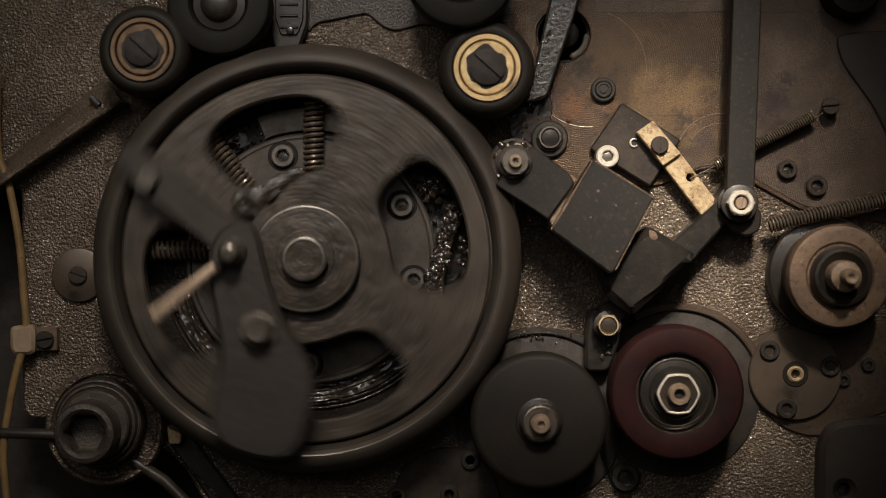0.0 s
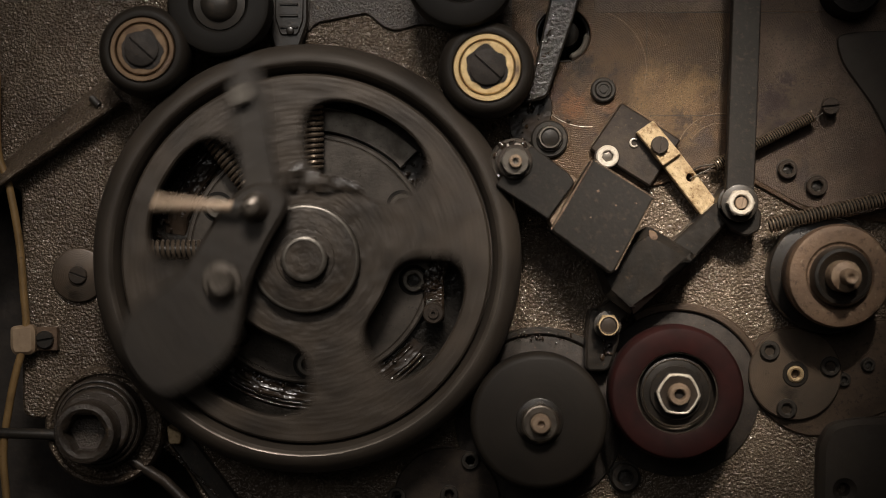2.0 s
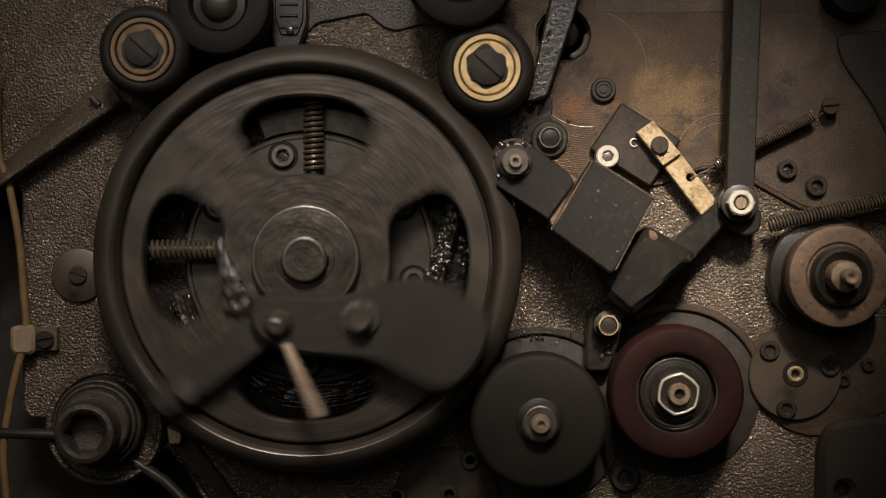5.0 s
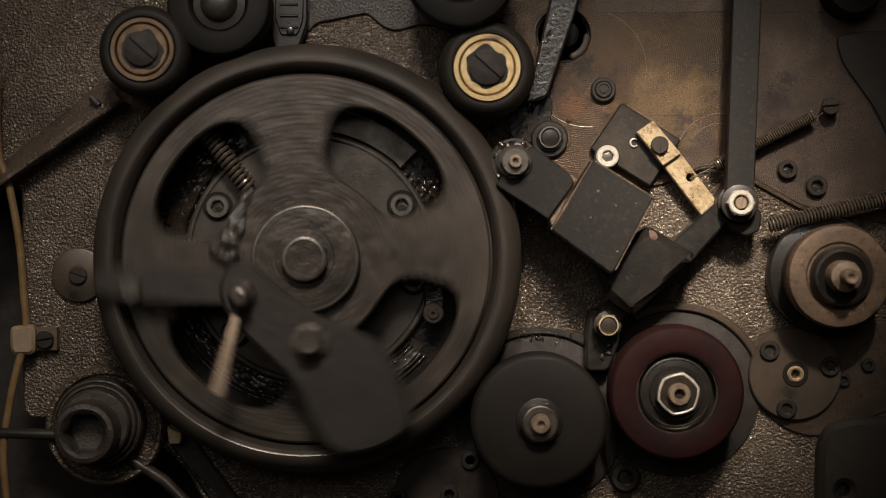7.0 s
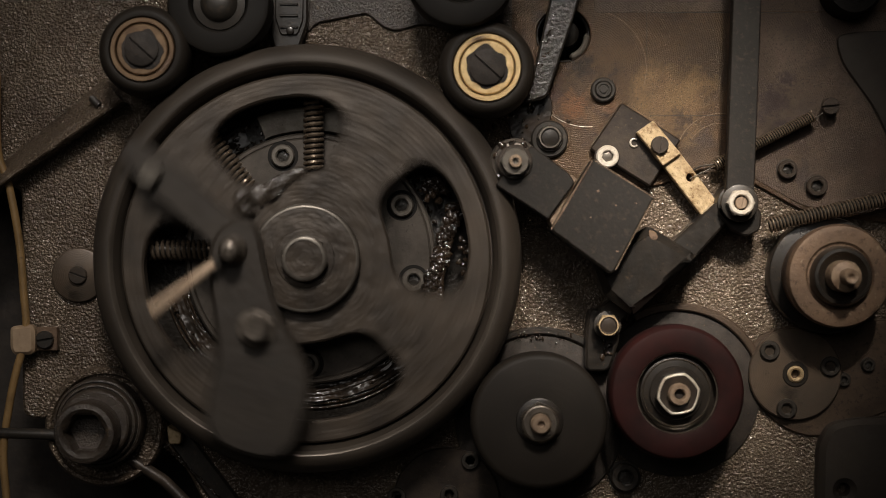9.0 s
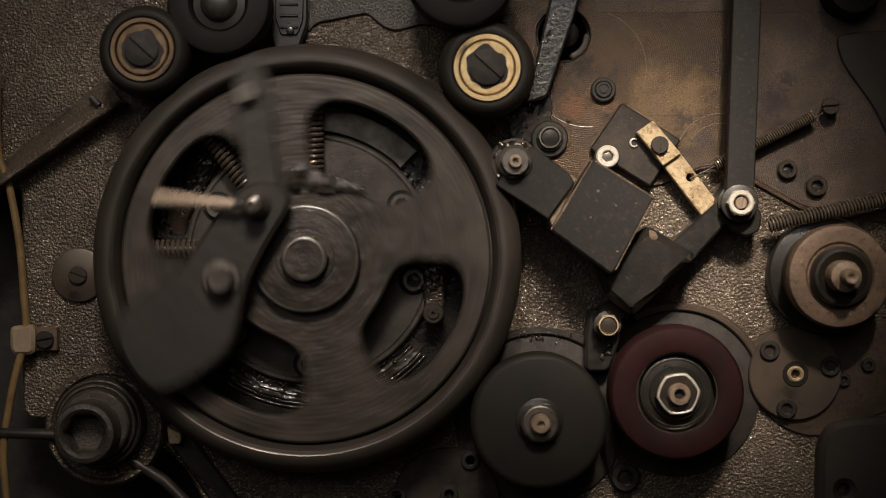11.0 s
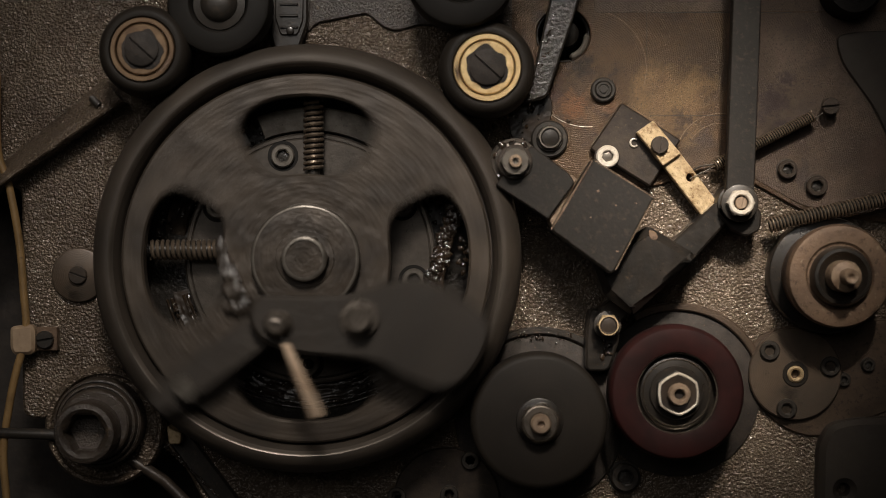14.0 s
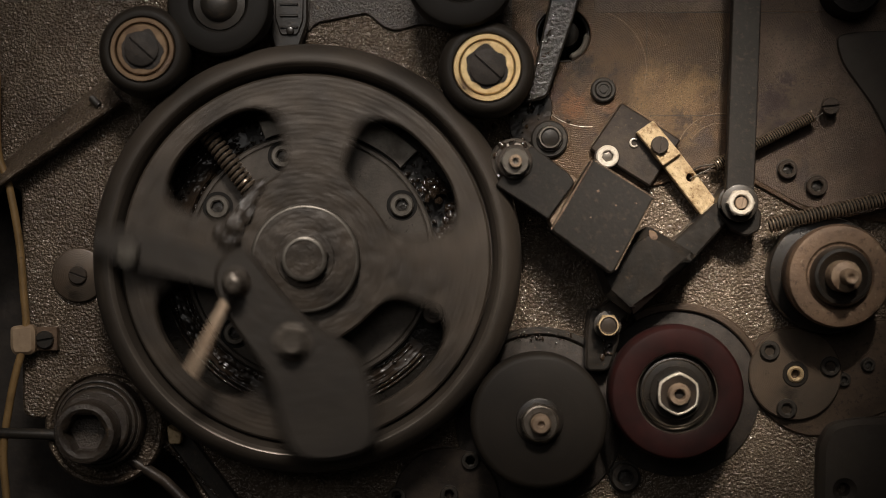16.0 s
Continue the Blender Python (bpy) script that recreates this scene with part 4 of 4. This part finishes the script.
# ---------------------------------------------------------------- upper middle
flat("diagonal_bar", ((48.6, 96.4), [(4.6, 41.8), (19.4, 41.8), (7.6, 2.4), (-3.3, -30.1), (-13.9, -33.3), (-9.2, -19.8), (-5.2, -2.5)]), 4, 0, 8, VOID, "black oily diagonal bar", "bar", 0.8, 2)
ob = thing("grease_trail", 43.0, 90.0, 11.0, "wet black grease smeared along the diagonal bar", "grease")
rnd = random.Random(57)
spots = []
for _ in range(70):
    f = rnd.random()
    spots.append((-6.0 + 13 * f + rnd.gauss(0, 1.2) * (0.4 + f), -26 + 42 * f + rnd.gauss(0, 1.5), rnd.uniform(0.7, 1.0), rnd.choice((rnd.uniform(0.15, 0.35), rnd.uniform(0.3, 0.6)))))
tagged(part("grease", lumps(spots, 23), GREASE, ob), kind="stuff")
ob = thing("bored_boss", 53.2, 94.8, 0, "oily bored hole with a shaft end behind the diagonal bar", "boss")
part("sleeve", ring(10.8, 12.1, -30, -2.5, 0.8), OILY, ob)
part("shaft_end", disc(6.0, -44, -4, 1.2), OILY, ob, at=(1.5, 1, 0))
part("lip", tube([(9.5 * math.cos(radians(a)), 9.5 * math.sin(radians(a)), -1.2) for a in range(-80, 12, 8)], [0.3] + [1.5] * 10 + [0.3], 10), DULL, ob, "shiny curved lip", at=(1, -0.5, 0))
ob = thing("oil_smear", 36.4, 60.1, 1.6, "pool of black oil and grease on the pad", "oil")
part("smear", slab(soften([(-7.5, 10.0), (5.0, 15.0), (13.0, 5.0), (10.0, -7.5), (1.2, -15.0), (-7.5, -12.5)], 3), -0.5, 0.5, ch=0.4), OIL, ob)
rnd = random.Random(31)
oil_beads = part("beads", lumps([(rnd.gauss(0, 6), rnd.gauss(0, 8), 0.5, rnd.uniform(0.3, 1.1)) for _ in range(50)], 13), GREASE, ob)
tagged(oil_beads, kind="stuff")
for u, v, pts in ((166.5, 47.4, [(-1, 3), (1.5, 2.5), (1, -1), (2, -4), (0, -4.5), (-1.2, -1)]),
                  (149.6, 67.3, [(-4, 2), (0, 4), (3, 1), (2, -3), (-2, -2), (-5, -1)])):
    ob = thing("oil_stain", u, v, 1.6, "thin dark oil stain run down the milled pad", "oil stain", "oil stains")
    part("film", slab(soften(pts, 3), -0.3, 0.03, ch=0.02), OILFILM, ob)
for u, v, length, turn in ((92.2, 104.4, 62, 0), (91.2, 58.8, 35, 0), (90.0, 84.8, 40, 90)):
    ob = thing("scribed_line", u, v, 1.6, "fine dark scribed line on the brown milled pad", "tool mark", "tool marks", turn)
    part("line", slab([(0, -0.14), (length, -0.14), (length, 0.14), (0, 0.14)], -0.3, 0.05, ch=0.03), DARK, ob)
for u, v, r, a0, a1, mat in ((MARK_U, MARK_V, 25.9, 200, 278, STEEL), (MARK_U, MARK_V, 25.9, -18, 84, CHIPPED), (122.6, 39.9, 19.9, 62, 178, CHIPPED),
                             (122.6, 39.9, 15.5, 66, 150, CHIPPED), (178.5, 82.3, 26.4, 115, 188, CHIPPED), (178.5, 82.3, 26.4, 262, 325, CHIPPED)):
    ob = thing("scribed_arc", u, v, 1.6, "thin bright scored arc on the brown milled pad", "tool mark", "tool marks")
    part("line", tube([(r * math.cos(radians(a)), r * math.sin(radians(a)), -0.12) for a in range(a0, a1, 3)], 0.17, 6), mat, ob)
flat("top_lever", ((-67.0, 102.7), [(-8.6, 31.0), (8.2, 31.0), (7.9, -3.6), (4.7, -13.0), (1.8, -18.4), (-5.6, -18.4), (-8.6, -8.6)]), 0, 0, 8, OILY, "black lever with raised ribs, wet with oil", "lever", 0.8, 2)
rib_lever = flat("ribbed_lever", ((-67.2, 105.8), [(-6.2, 17.6), (6.6, 17.6), (6.1, -6.0), (3.6, -12.4), (-3.7, -12.4), (-6.2, -4.6)]), 7.9, 0, 1.2, OILY, "black ribbed cover on the top lever", "cover", 0.4, 1.5)
for k in range(4):
    part("rib", bar([(-4, -0.5), (4, -0.5), (4, 0.5), (-4, 0.5)], 1.0, 2.2, 0.3, 0.3), OILY, rib_lever, at=(0, 6 - 5 * k, 0))
part("rivet", disc(1.8, 1.0, 2.2, 0.5, 24), OILY, rib_lever, at=(0.5, -10.5, 0))
ob = thing("grease_drip", 70.7, -44.4, 12.5, "wet drips of grease below a bolt", "grease")
tagged(part("drips", lumps([(0, 0, 0, 1.4), (1.5, 2.5, 0, 1.1), (-1.5, -2.5, 0, 1.2), (2, -1, 0, 0.8), (-1, 4, 0, 0.9)], 17), GREASE, ob), kind="stuff")
ob = thing("oil_drip", 44.0, -39.0, 3.0, "wet drips of oil on the cast rim over the black disc", "oil")
rnd = random.Random(63)
tagged(part("drips", lumps([(rnd.uniform(-12, 13), rnd.gauss(0.5, 1.2), rnd.uniform(-0.2, 0.2), rnd.uniform(0.2, 0.6)) for _ in range(30)], 29), GREASE, ob), kind="stuff")
ob = thing("pull_wire", 113.3, 35.0, 4, "thin dark wire beside the spring", "wire")
part("wire", tube([(-6, -2, -2), (0, 1.5, 0), (6, 2.2, 1), (9, 1.5, 2)], 0.4, 8), DARK, ob)
# thin cast plate; its dark tone also carries the corner's falloff of light
flat("guard", ((204.0, 67.4), [(-31.3, 26.7), (-21.3, 28.4), (48.1, 29.6), (48.1, -62.2), (-1.5, -32.4), (-13.9, -5.1), (-28.3, 14.7)]), 1.6, 0, 1.8, LOBE, "curved cast plate at the edge, darkened for the light's falloff", "guard", 0.5, 6)
ob = thing("knob", 178.0, 113.5, 16, "knob at the plate's corner, its colour darkened for shade", "knob")
# the corner's shade is put into this near-black colour
part("knob", loft([(0, -14.4), (12.5, -14.4), (12.5, -3), (11.1, 0), (7.2, 0.5), (6.3, -2), (0, -2)], 64), SHADED_RUBBER, ob)
# ---------------------------------------------------------------- left side
def build_ridge():
    """A cast rib: a slope that rises from the plate to a sharp lower edge and drops off there."""
    ob = thing("ridge_bar", 0, 0, 0, "cast iron rib sloping up to a sharp lower edge", "rib")
    bm = bmesh.new()
    last = None
    for i in range(25):
        f = i / 24
        a = Vector((-210 + 60.2 * f, 25.6 + 50.2 * f))
        b = Vector((-205 + 65.5 * f, 19.0 + 45.5 * f))
        row = []
        for g, z in ((0, -1), (0.04, 1.2), (0.3, 5.2), (0.62, 9.8), (0.86, 12.6), (0.97, 13.0), (1.02, 12.4), (1.04, 10), (1.04, -1)):
            p = a.lerp(b, g)
            w = 0.5 * noise.noise(Vector((f * 14, g * 2, 3)))
            row.append(bm.verts.new((p.x + w * 0.5, p.y + w, z + (w if z > 0 else 0))))
        if last:
            for j in range(len(row) - 1):
                bm.faces.new((last[j], last[j + 1], row[j + 1], row[j]))
        else:
            bm.faces.new(row)
        last = row
    bm.faces.new(last[::-1])
    part("rib", bm, CAST, ob)
    return ob


build_ridge()
ob = thing("stop_pin", -151.0, 63.9, 9, "short black stop pin", "pin")
part("pin", tube([(-1.6, 1.4, -6), (-1.6, 1.4, 2), (1.5, -1.5, 2.6)], 1.6, 12), VOID, ob)
ob = thing("boss_disc", -160.8, -11.5, 0, "dark round boss with a slotted screw", "boss")
part("disc", disc(12.0, 0, 2.4, 0.9), COVER, ob)
part("slotted_screw", slot_head(4.0, 2), CRUST, ob, at=(0, 0, 2.2), turn=-20)
ob = thing("cable", -189.0, -4.7, 7, "dirty cream cable running down the plate's edge", "cable")
part("sheath", tube(smooth_path([(*q, 0) for q in [(-6.4, 81.7), (-5.9, 48.3), (-1.0, 32.2), (3.5, 7.4), (5.4, -14.8), (6.4, -32.2), (2.0, -49.5), (-1.0, -64.3), (-3.5, -84.1), (-2.0, -106.4)]]), 1.75, 14), CREAM, ob)
clip = thing("cable_clip", -183.7, -39.8, 4, "yellowed plastic cable clip with a black screw", "clip")
part("strap", bar([(-5.4, 5.9), (3.9, 6.9), (5.4, 4.4), (5.4, -4.9), (3.4, -6.4), (-3.9, -6.4), (-5.4, -3.4)][:], 0, 5.4, 1.4, 2), CLIP, clip)
part("tab", bar([(4.9, 5.4), (14.1, 5.4), (14.1, -4.9), (4.9, -4.9)][:], -4, 0.4, 0.3, 0.4), RUST, clip, "bare metal tab")
part("screw", slot_head(3.9, 2.4), DARK, clip, at=(8.9, 0, 0.4), turn=10)


def build_corner_bolt(u, v, h):
    ob = thing("corner_bolt", u, v, 0, "large black socket bolt on stacked oily washers", "bolt")
    part("collar", loft([(0, -16), (26.6, -16), (26.6, 2.5), (26.2, 4.8), (25.0, 6.4), (23.6, 6.2), (22.6, 4), (0, 3.6)], 96), CAST, ob, "raised pebbled cast boss", at=(2.6, -0.4, 0))
    part("washer", loft([(0, 4), (19.3, 4), (19.3, 13.4), (18.8, 14.6), (18.1, 15), (17.8, 14.2), (17.5, 14.2), (17.2, 16.4), (16.8, 17.2), (16.2, 17.4), (15.9, 16.6), (15.6, 16.6), (15.3, 19.4), (14.9, 20.8), (14.1, 21.5), (0, 21.5)], 80), WRINKLED, ob, at=(1.5, 2.2, 0))
    part("head", loft([(0, 20), (13.3, 20), (13.3, 31), (12.4, 33.5), (10.5, 34), (9.0, 33), (hexa(8.8), 31), (hexa(8.6), 22.5), (0, 22)], 72), WRINKLED, ob)
    return ob


build_corner_bolt(-151.1, -77.7, 34)
ob = thing("oil_pipe", -181.4, -80.8, 8, "thin dark oil pipe", "pipe", "oil pipes")
part("pipe", tube([(-30, -1, -6), (-12, 0.5, 0), (14.8, -0.5, 0)], 2.4, 14), DARK, ob)
ob = thing("oil_pipe", -122.8, -101.7, 4, "thin dark oil pipe", "pipe", "oil pipes")
part("pipe", tube([(-13.7, 8.7, 0), (0, 0, 0), (19.9, -19.9, 0)], 2.6, 14), CRUST, ob)
flat("lower_link", ((-99.3, -110.5), [(-24.5, 28.7), (-13.5, 30.7), (8.8, 0.9), (21.3, -28.4), (8.8, -28.4), (-1.1, -3.6)]), -14, 0, 16, DARK, "dark steel link running under the flywheel", "link", 1.0, 2)
ob = thing("grease_trail", -110.0, -98.2, 3, "trail of wet grease along the lower link", "grease")
rnd = random.Random(41)
tagged(part("beads", lumps([(-13.5 + 27 * t + rnd.gauss(0, 0.35), 12 - 25 * t + rnd.gauss(0, 0.35), rnd.uniform(-1.2, 0.1), rnd.uniform(0.2, 0.5)) for t in [k / 110 for k in range(110)]], 19), GREASE, ob), kind="stuff")
ob = thing("small_lug", -117.7, -81.8, 6, "small worn metal lug below the flywheel", "lug")
part("lug", bar([(-3.0, 4.5), (3.5, 1.0), (3.0, -3.5), (-2.0, -3.5)][:], -10, 3, 0.5, 1), PALE, ob)


# ---------------------------------------------------------------- what moves
TURN = 160.0         # degrees a second, anticlockwise as the camera sees it
# degrees by which the wheel runs ahead of even turning
AHEAD = ((0.0, 5.9), (0.5, 4.8), (1.0, 0.8), (1.5, 1.6), (2.0, 3.5), (2.5, 5.3), (3.0, 4.7), (3.5, 0.0), (4.0, 1.8), (4.2, 1.9), (6.3, -0.1), (6.5, 2.3), (7.0, 2.7),
         (7.5, 1.7), (8.0, -0.4), (8.5, 3.2), (9.0, 4.0), (11.3, 1.4), (11.5, 3.8), (12.0, 2.2), (12.5, -0.6), (13.0, 1.0), (13.5, 2.8), (14.0, 0.8),
         (14.5, 0.2), (15.0, -3.5), (15.5, -1.6), (15.8, -11.0), (16.0, -9.2))


def wheel_angle(t):
    for (t0, a0), (t1, a1) in zip(AHEAD, AHEAD[1:]):
        if t <= t1:
            return TURN * (t - 3.5) + a0 + (a1 - a0) * (t - t0) / (t1 - t0)


def motions():
    times = [round(i * 0.1, 1) for i in range(161)]
    walk(flywheel, [(t, place(WHEEL_U, WHEEL_V, 0, wheel_angle(t))) for t in times])
    for ob, ratio in ((roller_right, -4.4), (roller_left, -4.5), (roller_top_left, -4.1), (black_disc, -3.1), (red_disc, 0.55), (roller_top, 3.6)):
        u, v, h = ob.location.x * 1000, (ob.location.z - AXIS) * 1000, -ob.location.y * 1000
        walk(ob, [(t, place(u, v, h, ratio * TURN * t)) for t in times])


motions()
